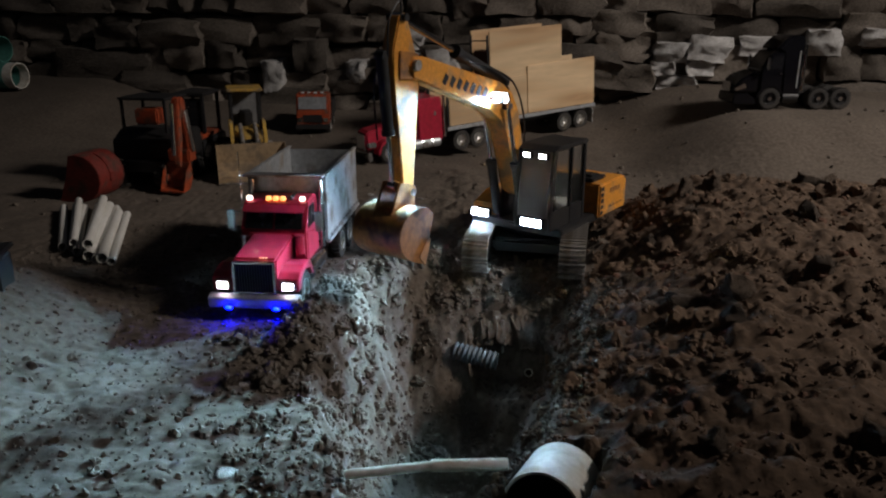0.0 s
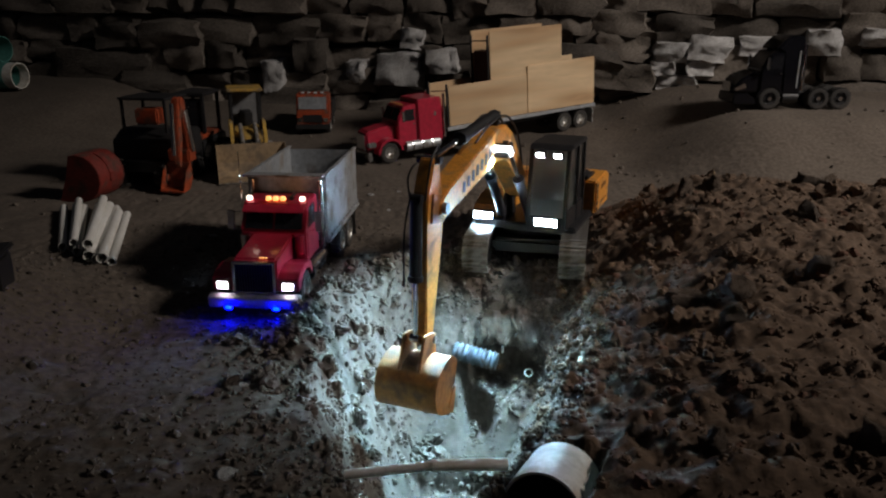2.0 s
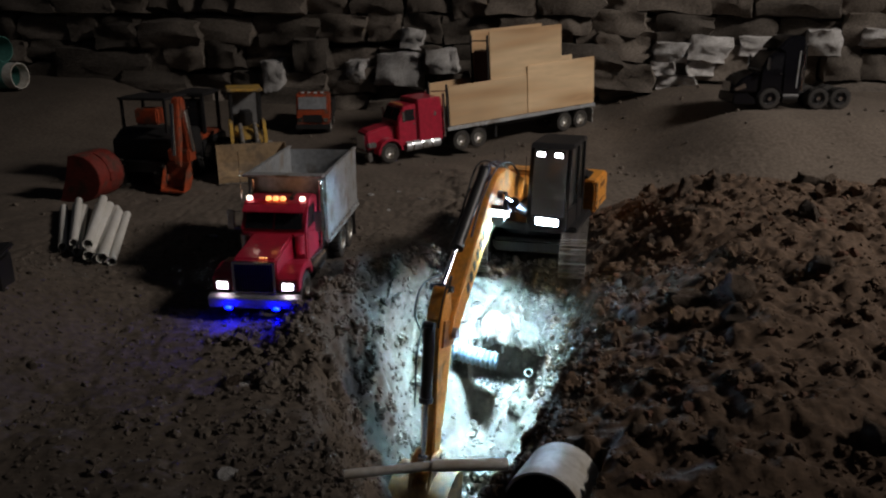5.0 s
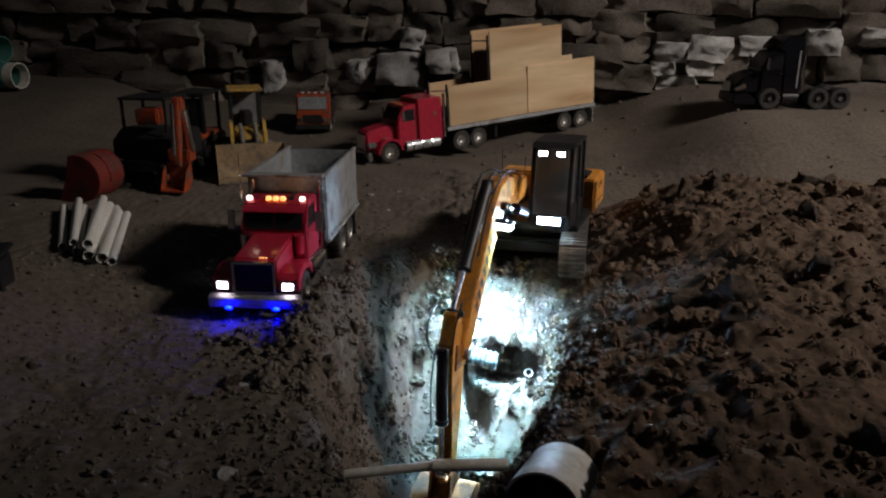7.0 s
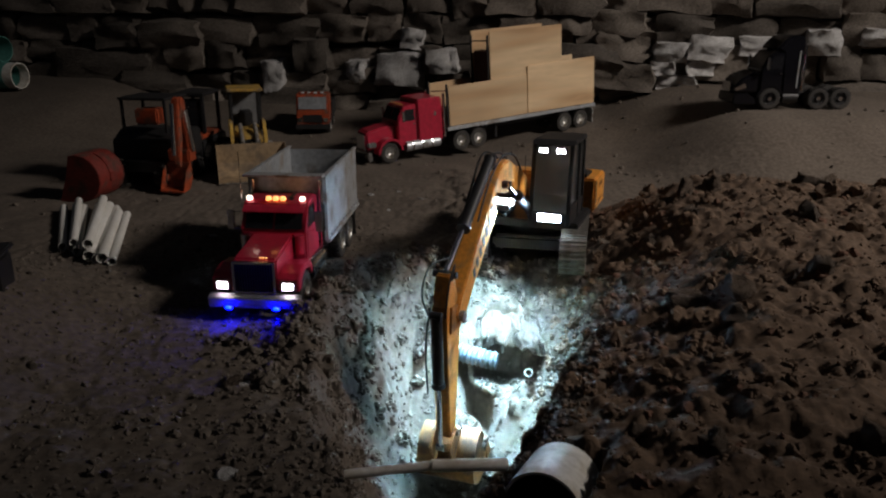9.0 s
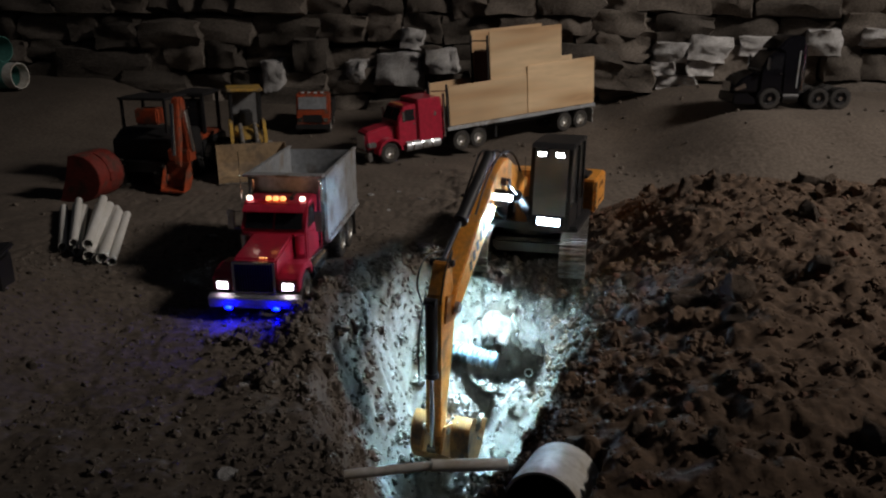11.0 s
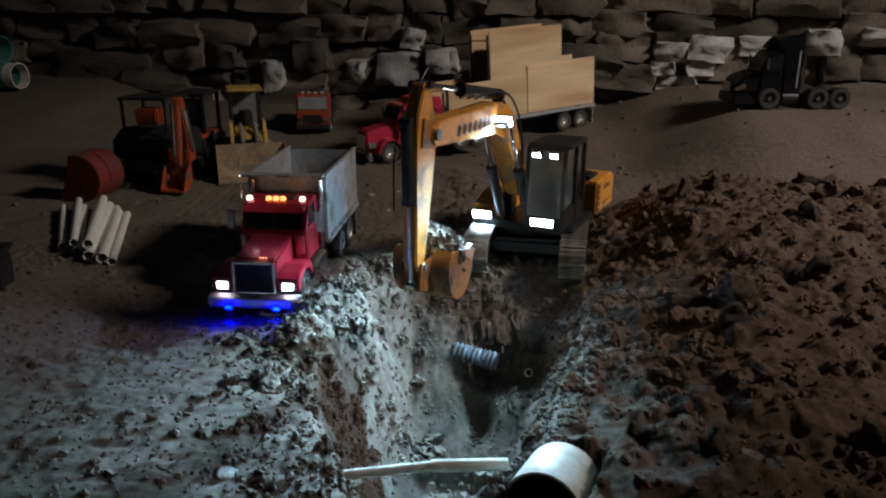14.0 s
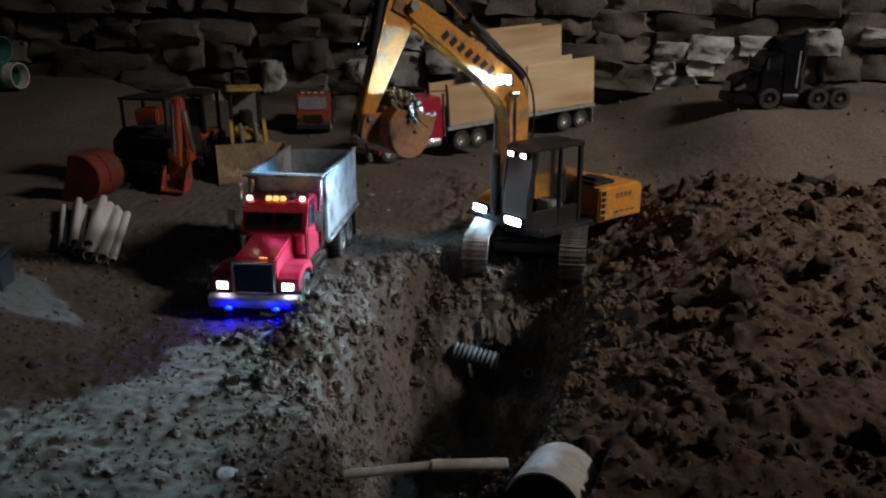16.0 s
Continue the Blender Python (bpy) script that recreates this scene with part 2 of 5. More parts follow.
def at(x, y):
    return float(ground_height(x, y))


def spaced(stops):
    out = []
    for a, b, step in stops:
        out.extend(np.linspace(a, b, max(2, int(round((b - a) / step)) + 1))[:-1])
    return np.array(out + [stops[-1][1]])


xs = spaced([(-40, -6, 4), (-6, -2.2, 0.12), (-2.2, -1.25, 0.02), (-1.25, 1.25, 0.0068), (1.25, 2.4, 0.018), (2.4, 6, 0.12), (6, 40, 4)])
ys = spaced([(-30, -2, 3), (-2, 0.6, 0.12), (0.6, 2.35, 0.0062), (2.35, 3.2, 0.013), (3.2, 6, 0.035), (6, 60, 5)])
gx, gy = np.meshgrid(xs, ys)
gz = ground_height(gx, gy)
nx, ny = len(xs), len(ys)
verts = np.stack([gx.ravel(), gy.ravel(), gz.ravel()], 1)
i = (np.arange(ny - 1)[:, None] * nx + np.arange(nx - 1)[None]).ravel()
faces = np.stack([i, i + 1, i + nx + 1, i + nx], 1)
me = bpy.data.meshes.new("ground")
me.from_pydata(verts.tolist(), [], faces.tolist())
me.materials.append(SOIL)
me.materials.append(HEAP)
mx, my = gx[:-1, :-1].ravel(), gy[:-1, :-1].ravel()
turned = mx - right_rim(my) + 0.10 * value_noise(mx, my, 0.09, 21) + 0.05 * value_noise(mx, my, 0.03, 22)
me.polygons.foreach_set("material_index", ((turned > 0.06) & (my < 2.5) & (mx < 2.5) & (my > 0)).astype(np.int32))
me.polygons.foreach_set("use_smooth", np.ones(len(faces), bool))
ground = tagged(new("ground", me), "brown loose soil with a dug trench and spoil heap", "ground", kind="structure")

# ---- stone retaining wall ----
WALL_A, WALL_B = Vector((-4.6, 5.57, 0)), Vector((4.8, 3.49, 0))
along = (WALL_B - WALL_A).normalized()
inward = Vector((along.y, -along.x, 0))


def rock_mesh(name, seed, amount=0.20, cuts=5, blocky=0.72):
    """A rough block one unit across."""
    bm = bmesh.new()
    bmesh.ops.create_cube(bm, size=1)
    bmesh.ops.subdivide_edges(bm, edges=bm.edges, cuts=cuts, use_grid_fill=True)
    off = Vector((seed * 7.3, seed * 3.1, seed * 1.7))
    for v in bm.verts:
        ball = v.co.normalized() * 0.60
        v.co = v.co * blocky + ball * (1 - blocky)
        v.co += amount * noise.noise_vector(v.co * 1.6 + off) + amount * 0.5 * noise.noise_vector(v.co * 3.6 + off) + amount * 0.25 * noise.noise_vector(v.co * 8 + off)
    bmesh.ops.recalc_face_normals(bm, faces=bm.faces)
    me = bpy.data.meshes.new(name)
    bm.to_mesh(me)
    bm.free()
    for p in me.polygons:
        p.use_smooth = True
    me.set_sharp_from_angle(angle=radians(38))
    return me


bm = bmesh.new()
back = [WALL_A - inward * 0.10, WALL_B - inward * 0.10]
for z0, z1 in ((-0.1, 1.6),):
    quad = [back[0], back[1], back[1] - inward * 0.3, back[0] - inward * 0.3]
    lo, hi = [bm.verts.new((*p.xy, z0)) for p in quad], [bm.verts.new((*p.xy, z1)) for p in quad]
    bm.faces.new(lo), bm.faces.new(hi)
    for k in range(4):
        bm.faces.new((lo[k], lo[(k + 1) % 4], hi[(k + 1) % 4], hi[k]))
wall = part("wall_north", bm, SOIL)
tagged(wall, "dry-laid retaining wall of rough grey-brown stone blocks", "wall", kind="structure")
stone_meshes = []
for k in range(9):
    me = rock_mesh("stone", k + 1, 0.145, 5, 0.70)
    me.materials.append(STONE)
    pale = me.copy()
    pale.materials.clear()
    pale.materials.append(PALE)
    stone_meshes.append((me, pale))
# stones that stand out: place along the wall, height of the middle, width, height
PALE_STONES = ((4.48, 0.323, 0.27, 0.180), (4.56, 0.485, 0.14, 0.110), (4.23, 0.306, 0.12, 0.127), (4.74, 0.378, 0.17, 0.122), (3.70, 0.271, 0.14, 0.180), (6.15, 0.450, 0.22, 0.125), (5.96, 0.444, 0.17, 0.109), (5.94, 0.352, 0.12, 0.069), (6.02, 0.277, 0.20, 0.079), (6.13, 0.351, 0.13, 0.077), (6.46, 0.481, 0.29, 0.090), (6.71, 0.497, 0.16, 0.118), (6.94, 0.526, 0.14, 0.087))
BROWN_STONES = ((5.71, 0.450, 0.28, 0.138), (5.73, 0.310, 0.33, 0.144), (5.46, 0.574, 0.18, 0.134), (5.69, 0.593, 0.28, 0.132), (2.71, 0.493, 0.30, 0.132), (3.08, 0.507, 0.39, 0.136), (2.55, 0.302, 0.65, 0.215))
rng = random.Random(5)
length = (WALL_B - WALL_A).length


def lay_stone(s, z, w, h, pale, out):
    c = WALL_A + along * s + inward * out
    ob = new("stone", stone_meshes[rng.randrange(9)][1 if pale else 0])
    ob.parent = wall
    turn = math.degrees(math.atan2(along.y, along.x)) + rng.choice((0, 180))
    ob.matrix_basis = pose(c.x, c.y, z, rng.uniform(-6, 6), rng.uniform(-5, 5), turn + rng.uniform(-6, 6)) @ Matrix.Diagonal((w * 1.04, 0.28, h * 1.10, 1))


for k, (s, z, w, h) in enumerate(PALE_STONES + BROWN_STONES):
    lay_stone(s, z, w, h, k < len(PALE_STONES), rng.uniform(-0.01, 0.035))
z = 0.02
while z < 1.35:
    h = rng.uniform(0.13, 0.19)
    s = -rng.uniform(0, 0.2)
    while s < length:
        w = rng.uniform(0.17, 0.42)
        hh = h * rng.uniform(0.78, 1.10)
        m = s + w / 2
        zc = z + hh / 2 + rng.uniform(-0.012, 0.012)
        taken = any(abs(m - ps) < pw / 2 + 0.02 and abs(zc - pz) < ph / 2 + 0.02 for ps, pz, pw, ph in PALE_STONES + BROWN_STONES)
        lay_stone(m, zc, w, hh, False, rng.uniform(-0.06, 0.03) - (0.05 if taken else 0))
        s += w
    z += h

# ---- excavator ----
# seconds, swing of the house to its right, angles of boom, stick and bucket over the horizon, pitch of the whole machine
WORK = (
    (0.0, 35.7, 37.2, -87.3, -86, 0.0),
    (1.0, 24.6, 23.0, -84.0, -90, 0.0),
    (1.5, 23.1, 16.1, -82.7, -90, 0.0),
    (2.0, 22.5, 8.6, -79.4, -90, 0.0),
    (3.0, 22.7, -3.1, -77.8, -90, 0.0),
    (4.0, 22.5, -11.5, -73.3, -92, 0.1),
    (6.5, 19.7, -26.8, -78.5, -97, 0.6),
    (8.0, 19.6, -21.4, -84.0, -112, 0.8),
    (9.0, 19.7, -15.8, -85.8, -140, 2.0),
    (11.5, 20.5, -11.2, -77.5, -170, 0.1),
    (12.0, 20.7, -2.7, -76.1, -174, 0.0),
    (12.5, 21.3, 3.5, -76.7, -177, 0.0),
    (13.0, 20.6, 11.5, -71.4, -180, 0.0),
    (13.5, 20.6, 16.7, -68.3, -180, 0.0),
    (14.0, 25.9, 22.8, -79.5, -182, 0.0),
    (14.5, 32.3, 28.3, -82.4, -180, 0.0),
    (15.0, 38.2, 34.0, -81.5, -180, 0.0),
    (16.0, 52.1, 53.6, -63.2, -178, 0.0),
)
AXIS = Vector((0.256, 2.124, 0.0))
FOOT_X, FOOT_Y, FOOT_Z, BOOM, STICK = 0.05, -0.034, 0.201, 0.603, 0.279


def work(t):
    """The five angles at t, by smooth curves through WORK."""
    k = max(i for i in range(len(WORK) - 1) if WORK[i][0] <= t + 1e-9)
    a, b = WORK[k], WORK[k + 1]
    p, n = WORK[max(k - 1, 0)], WORK[min(k + 2, len(WORK) - 1)]
    h = b[0] - a[0]
    u = (t - a[0]) / h
    out = []
    for j in range(1, 6):
        d = (b[j] - a[j]) / h
        d0 = (a[j] - p[j]) / (a[0] - p[0]) if k else d
        d1 = (n[j] - b[j]) / (n[0] - b[0]) if n is not b else d
        m0 = 0 if d * d0 <= 0 else 2 * d * d0 / (d + d0)
        m1 = 0 if d * d1 <= 0 else 2 * d * d1 / (d + d1)
        out.append((2 * u ** 3 - 3 * u * u + 1) * a[j] + (u ** 3 - 2 * u * u + u) * h * m0 + (3 * u * u - 2 * u ** 3) * b[j] + (u ** 3 - u * u) * h * m1)
    return out


def arm_frame(swing, angle, origin):
    """Pose in the machine's space: x along the arm, z its upper side, y towards the cab."""
    f = Vector((-math.sin(radians(swing)), -math.cos(radians(swing)), 0))
    up = Vector((0, 0, 1))
    c, s = math.cos(radians(angle)), math.sin(radians(angle))
    x, z = c * f + s * up, -s * f + c * up
    y = z.cross(x)
    return Matrix(((x.x, y.x, z.x, origin.x), (x.y, y.y, z.y, origin.y), (x.z, y.z, z.z, origin.z), (0, 0, 0, 1)))


def arm_poses(t):
    swing, boom_a, stick_a, bucket_a, pitch = work(t)
    boom_a, stick_a, bucket_a = boom_a - 0.8 * pitch, stick_a - pitch, bucket_a - pitch
    house_m = arm_frame(swing, 0, Vector())
    boom_m = arm_frame(swing, boom_a, house_m @ Vector((FOOT_X, FOOT_Y, FOOT_Z)))
    stick_m = arm_frame(swing, stick_a, boom_m @ Vector((BOOM, 0, 0)))
    bucket_m = arm_frame(swing, bucket_a, stick_m @ Vector((STICK, 0, 0)))
    return house_m, boom_m, stick_m, bucket_m


def machine_pose(t):
    pitch = work(t)[4]
    # leans back on its rear rollers when the bucket bears down
    rear = pose(0, 0, 0, 0, 0, -12) @ Vector((0, 0.17, 0))
    return Matrix.Translation(AXIS) @ Matrix.Translation(rear) @ pose(0, 0, 0, 0, 0, -12) @ pose(0, 0, 0, -pitch, 0, 0) @ pose(0, 0, 0, 0, 0, 12) @ Matrix.Translation(-rear)


excavator = thing("excavator", machine_pose(0), "large orange tracked model excavator with lit work lights at the trench", "excavator")
under = pose(0, 0, 0, 0, 0, -12)


def track_outline(length, height, n=44):
    """Points round a track belt in x and z with their direction."""
    r = height / 2
    straight = length - height
    total = 2 * straight + 2 * math.pi * r
    out = []
    for k in range(n):
        s = k * total / n
        if s < straight:
            out.append((-straight / 2 + s, height, 0.0))
        elif s < straight + math.pi * r:
            a = (s - straight) / r
            out.append((straight / 2 + r * math.sin(a), r + r * math.cos(a), -a))
        elif s < 2 * straight + math.pi * r:
            out.append((straight / 2 - (s - straight - math.pi * r), 0.0, math.pi))
        else:
            a = (s - 2 * straight - math.pi * r) / r
            out.append((-straight / 2 - r * math.sin(a), r - r * math.cos(a), math.pi - a))
    return out


shoe = bmesh.new()
box(-0.0115, 0.0115, -0.034, 0.034, -0.005, 0.0, 0.001, shoe)
box(-0.009, -0.005, -0.034, 0.034, 0.0, 0.004, 0, shoe)
box(0.003, 0.006, -0.034, 0.034, 0.0, 0.003, 0, shoe)
shoe_me = bpy.data.meshes.new("track_shoe")
shoe.to_mesh(shoe_me)
shoe.free()
shoe_me.materials.append(STEEL)
# in the undercarriage's own space x runs forwards
ahead = under @ pose(0, 0, 0, 0, 0, -90)
for side in (-0.127, 0.127):
    bm = prism([(-0.20, 0.025), (-0.17, 0.012), (0.17, 0.012), (0.20, 0.025), (0.20, 0.075), (0.17, 0.088), (-0.17, 0.088), (-0.20, 0.075)], side - 0.020, side + 0.020)
    for cx in (-0.185, 0.185):
        rod((cx, side - 0.024, 0.05), (cx, side + 0.024, 0.05), 0.042, bm=bm, seg=20)
    for cx in (-0.12, -0.06, 0.0, 0.06, 0.12):
        rod((cx, side - 0.026, 0.018), (cx, side + 0.026, 0.018), 0.014, bm=bm)
    frame_ob = part("track_frame", bm, BLACK, excavator)
    frame_ob.matrix_basis = ahead
    for x, z, a in track_outline(0.47, 0.10):
        ob = new("track_shoe", shoe_me)
        ob.parent = frame_ob
        ob.matrix_basis = pose(x, side, z, 0, math.degrees(-a), 0)
bm = box(-0.12, 0.12, -0.10, 0.10, 0.035, 0.075, 0.01)
rod((0, 0, 0.07), (0, 0, 0.098), 0.085, bm=bm, seg=28)
part("carbody", bm, BLACK, excavator).matrix_basis = ahead

house = part("upper_body", box(-0.23, 0.11, -0.135, 0.15, 0.096, 0.118, 0.004), BLACK, excavator, "black revolving deck")
bm = prism([(-0.285, 0.105), (-0.285, 0.19), (-0.27, 0.203), (-0.10, 0.203), (-0.10, 0.105)], 0.028, 0.160, 0.005)
part("side_housing", bm, ORANGE, house, "orange engine housing with black markings")
bm = prism([(-0.285, 0.10), (-0.295, 0.12), (-0.295, 0.18), (-0.27, 0.198), (-0.19, 0.198), (-0.19, 0.10)], -0.150, 0.026, 0.008)
part("counterweight", bm, ORANGE, house)
bm = prism([(-0.188, 0.118), (-0.188, 0.185), (0.02, 0.175), (0.085, 0.150), (0.085, 0.118)], -0.148, -0.062, 0.005)
part("tank_housing", bm, ORANGE, house)
bm = box(-0.19, -0.105, 0.045, 0.135, 0.2045, 0.215, 0.003)
box(-0.17, -0.125, 0.06, 0.12, 0.214, 0.222, 0.002, bm)
part("engine_hood", bm, BLACK, house)
part("exhaust", rod((-0.15, -0.03, 0.19), (-0.15, -0.03, 0.235), 0.006), BLACK, house)
part("aerial", rod((-0.14, -0.13, 0.18), (-0.145, -0.132, 0.27), 0.0012, seg=6), BLACK, house)
part("aerial", rod((-0.10, -0.05, 0.18), (-0.10, -0.05, 0.26), 0.0012, seg=6), BLACK, house)
# unreadable markings on the housing's side
for k in range(5):
    part("marking", box(-0.125, -0.108, 0.1603, 0.1612, 0.112 + k * 0.0175, 0.124 + k * 0.0175, 0), BLACK, house)
for k in range(4):
    part("marking", box(-0.255 + k * 0.024, -0.238 + k * 0.024, 0.1603, 0.1610, 0.125, 0.131, 0), WORN, house)
    part("marking", box(-0.235 + k * 0.018, -0.222 + k * 0.018, 0.1603, 0.1610, 0.168, 0.182, 0), WORN, house)
part("boom_bracket", prism([(0.0, 0.118), (0.03, 0.225), (0.065, 0.225), (0.10, 0.118)], -0.062, -0.050, 0.002), BLACK, house)
part("boom_bracket", prism([(0.0, 0.118), (0.03, 0.225), (0.065, 0.225), (0.10, 0.118)], 0.008, 0.020, 0.002), BLACK, house)
# cab
C0, C1, CX0, CX1, CZ0, CZ1 = 0.028, 0.128, -0.055, 0.145, 0.118, 0.328
for y in (C0, C1):
    for x0, x1 in ((CX0, CX0 + 0.014), (0.025, 0.035)):
        part("cab_post", box(x0, x1, y - 0.006, y + 0.006, CZ0, CZ1, 0.002), BLACK, house)
    part("cab_post", prism([(CX1 - 0.012, CZ0), (CX1, CZ0), (CX1, 0.20), (CX1 - 0.018, CZ1), (CX1 - 0.032, CZ1), (CX1 - 0.012, 0.20)], y - 0.005, y + 0.005, 0.0015), BLACK, house)
    part("cab_side", box(CX0 + 0.014, CX1 - 0.012, y - 0.0045, y + 0.0045, CZ0, 0.168, 0.002), BLACK, house)
part("cab_back", box(CX0, CX0 + 0.008, C0 + 0.006, C1 - 0.006, CZ0, 0.215, 0.002), BLACK, house)
part("cab_front", box(CX1 - 0.009, CX1 - 0.001, C0 + 0.005, C1 - 0.005, CZ0, 0.150, 0.002), BLACK, house)
part("cab_roof", prism([(CX0 - 0.004, CZ1), (CX0, CZ1 + 0.012), (CX1 - 0.04, CZ1 + 0.012), (CX1 - 0.014, CZ1)], C0 - 0.008, C1 + 0.008, 0.003), BLACK, house)
pane = part("windscreen", prism([(CX1 - 0.004, 0.152), (CX1 - 0.002, 0.152), (CX1 - 0.002, 0.20), (CX1 - 0.020, CZ1), (CX1 - 0.022, CZ1), (CX1 - 0.004, 0.20)], C0 + 0.006, C1 - 0.006, 0), GREYED_GLASS, house)
pane.visible_shadow = False
for y in (C0, C1):
    for x0, x1 in ((CX0 + 0.015, 0.024), (0.036, CX1 - 0.034)):
        pane = part("side_window", box(x0, x1, y - 0.001, y + 0.001, 0.17, CZ1 - 0.003, 0), GLASS, house)
        pane.visible_shadow = False
bm = box(-0.02, 0.035, 0.052, 0.104, 0.150, 0.175, 0.008)
box(-0.03, -0.015, 0.054, 0.102, 0.17, 0.245, 0.008, bm)
part("seat", bm, material("grey_seat", (0.22, 0.21, 0.2), 0.8), house, "light grey operator seat")


def lamp_unit(parent, c, w, h, mat, name="work_light", depth=0.012):
    """A lamp facing forwards: a black hood with a glowing lens set back in it."""
    x, y, z = c
    bm = bmesh.new()
    for y0, y1, z0, z1 in ((-w / 2 - 0.003, w / 2 + 0.003, h / 2, h / 2 + 0.003), (-w / 2 - 0.003, w / 2 + 0.003, -h / 2 - 0.003, -h / 2), (-w / 2 - 0.003, -w / 2, -h / 2, h / 2), (w / 2, w / 2 + 0.003, -h / 2, h / 2)):
        box(x - depth, x, y + y0, y + y1, z + z0, z + z1, 0, bm)
    box(x - depth - 0.004, x - depth, y - w / 2 - 0.003, y + w / 2 + 0.003, z - h / 2 - 0.003, z + h / 2 + 0.003, 0.001, bm)
    ob = part(name, bm, BLACK, parent)
    part("lens", box(x - depth + 0.0005, x - 0.004, y - w / 2, y + w / 2, z - h / 2, z + h / 2, 0), mat, parent)
    return ob


lamp_unit(house, (0.152, 0.079, 0.138), 0.060, 0.019, LENS_HOUSE)
lamp_unit(house, (0.100, -0.115, 0.125), 0.054, 0.019, LENS_HOUSE)
lamp_unit(house, (0.143, 0.055, 0.316), 0.021, 0.011, LENS_CAB)
lamp_unit(house, (0.143, 0.102, 0.316), 0.021, 0.011, LENS_CAB)

# boom: a bent box girder
bm = prism([(-0.022, 0.0), (-0.012, 0.024), (0.155, 0.156), (0.215, 0.174), (0.28, 0.164), (0.585, 0.034), (0.618, 0.012), (0.618, -0.012), (0.590, -0.024), (0.28, 0.086), (0.215, 0.092), (0.17, 0.080), (0.015, -0.022), (-0.012, -0.020)], -0.026, 0.026, 0.003)
boom = part("boom", bm, ORANGE, excavator, "bent orange boom with black lettering shapes")
part("pin", rod((BOOM, -0.036, 0), (BOOM, 0.036, 0), 0.012), STEEL, boom)
part("pin", rod((0.23, -0.040, 0.125), (0.23, 0.040, 0.125), 0.010), BLACK, boom)
for k in range(7):
    # seven plain strokes where the maker's name stands
    x = 0.32 + k * 0.027
    for y in (0.0263, -0.0263):
        bmk = box(x, x + 0.016, y - 0.0006, y + 0.0006, 0.098 - (x - 0.30) * 0.40, 0.125 - (x - 0.30) * 0.42, 0)
        part("marking", bmk, BLACK, boom)
bm = bmesh.new()
box(0.225, 0.245, -0.012, 0.012, 0.165, 0.20, 0.002, bm)
part("cylinder_lug", bm, BLACK, boom)
for y in (-0.02, 0.0, 0.02):
    hose([(0.03, y, 0.06), (0.12, y * 1.4, 0.15), (0.22, y * 1.3, 0.195), (0.32, y, 0.175), (0.42, y, 0.13)], 0.0028, BLACK, boom)
hose([(0.50, -0.03, 0.075), (0.56, -0.05, 0.09), (0.62, -0.05, 0.06), (0.63, -0.035, 0.0)], 0.0022, BLACK, boom)
# two light bars at the bend, a wide one on the cab side and a single one opposite: lenses between plates added to cut
# the beam


def light_bar(m, cells, outer, rim, glowing):
    """Cells: middles of the lenses along y; outer: reach of the two end plates; rim: with a glowing rim added for
    glare.
    """
    y0, y1 = cells[0] - 0.009, cells[-1] + 0.009
    bar = part("light_bar", box(-0.024, -0.018, y0 - 0.0075, y1 + 0.0075, -0.014, 0.014, 0.002), BLACK, boom, "black bar with a bright work light")
    bar.matrix_basis = m
    # visor and side plates are added only to shape the spread of light
    for z, x in ((-0.0095, -0.002), (0.0065, 0.012)):
        part("visor", box(-0.018, x, y0, y1, z, z + 0.003, 0), BLACK, bar)
    # strips that glow like the halo of the lens, no lamps of their own
    if rim:
        part("glare_strip", box(-0.0175, -0.003, y0 - 0.0045, y1 + 0.0045, 0.0097, 0.0135, 0.0015), GLARE_RIM, bar, "added glowing rim for the lamp's glare")
    for y in (y0 - 0.005, y1 + 0.0005) if rim else ():
        part("glare_strip", box(-0.0175, -0.004, y, y + 0.0045, -0.009, 0.0095, 0.0015), GLARE_RIM, bar, "added glowing rim for the lamp's glare")
    part("blinker", box(-0.018, outer[0], y0, y0 + 0.003, -0.0065, 0.0065, 0), BLACK, bar)
    part("blinker", box(-0.018, outer[1], y1 - 0.003, y1, -0.0065, 0.0065, 0), BLACK, bar)
    for y in cells[1:]:
        part("blinker", box(-0.018, 0.0, y - 0.009, y - 0.006, -0.0065, 0.0065, 0), BLACK, bar)
    for y in cells:
        part("lens", box(-0.018, -0.012, y - 0.006, y + 0.006, -0.0065, 0.0065, 0), glowing, bar)
    return bar


bar = light_bar(pose(0.296, 0.046, 0.102, 0, 54, -2), (-0.0075, 0.0075), (0.001, 0.005), True, LENS_BOOM)
part("bracket", box(-0.030, -0.024, -0.040, 0.006, -0.006, 0.006, 0.001), BLACK, bar)
bar = light_bar(pose(0.300, -0.042, 0.088, 0, 54, 2), (0.0,), (0.0, 0.003), False, LENS_SIDE)
part("bracket", box(-0.030, -0.024, -0.006, 0.030, -0.006, 0.006, 0.001), BLACK, bar)

bm = prism([(-0.108, 0.020), (-0.100, 0.044), (-0.03, 0.064), (0.03, 0.058), (0.272, 0.022), (0.292, 0.008), (0.292, -0.010), (0.272, -0.016), (0.05, -0.026), (0.0, -0.026), (-0.03, -0.010)], -0.0165, 0.0165, 0.003)
stick = part("stick", bm, ORANGE, excavator, "tapered orange dipper stick")
for y in (-0.0215, 0.017):
    part("cheek_plate", prism([(-0.03, 0.045), (0.03, 0.045), (0.03, -0.02), (0.0, -0.03), (-0.025, -0.015)], y, y + 0.0045, 0.001), WORN, stick)
part("pin", rod((STICK, -0.03, 0), (STICK, 0.03, 0), 0.008), STEEL, stick)
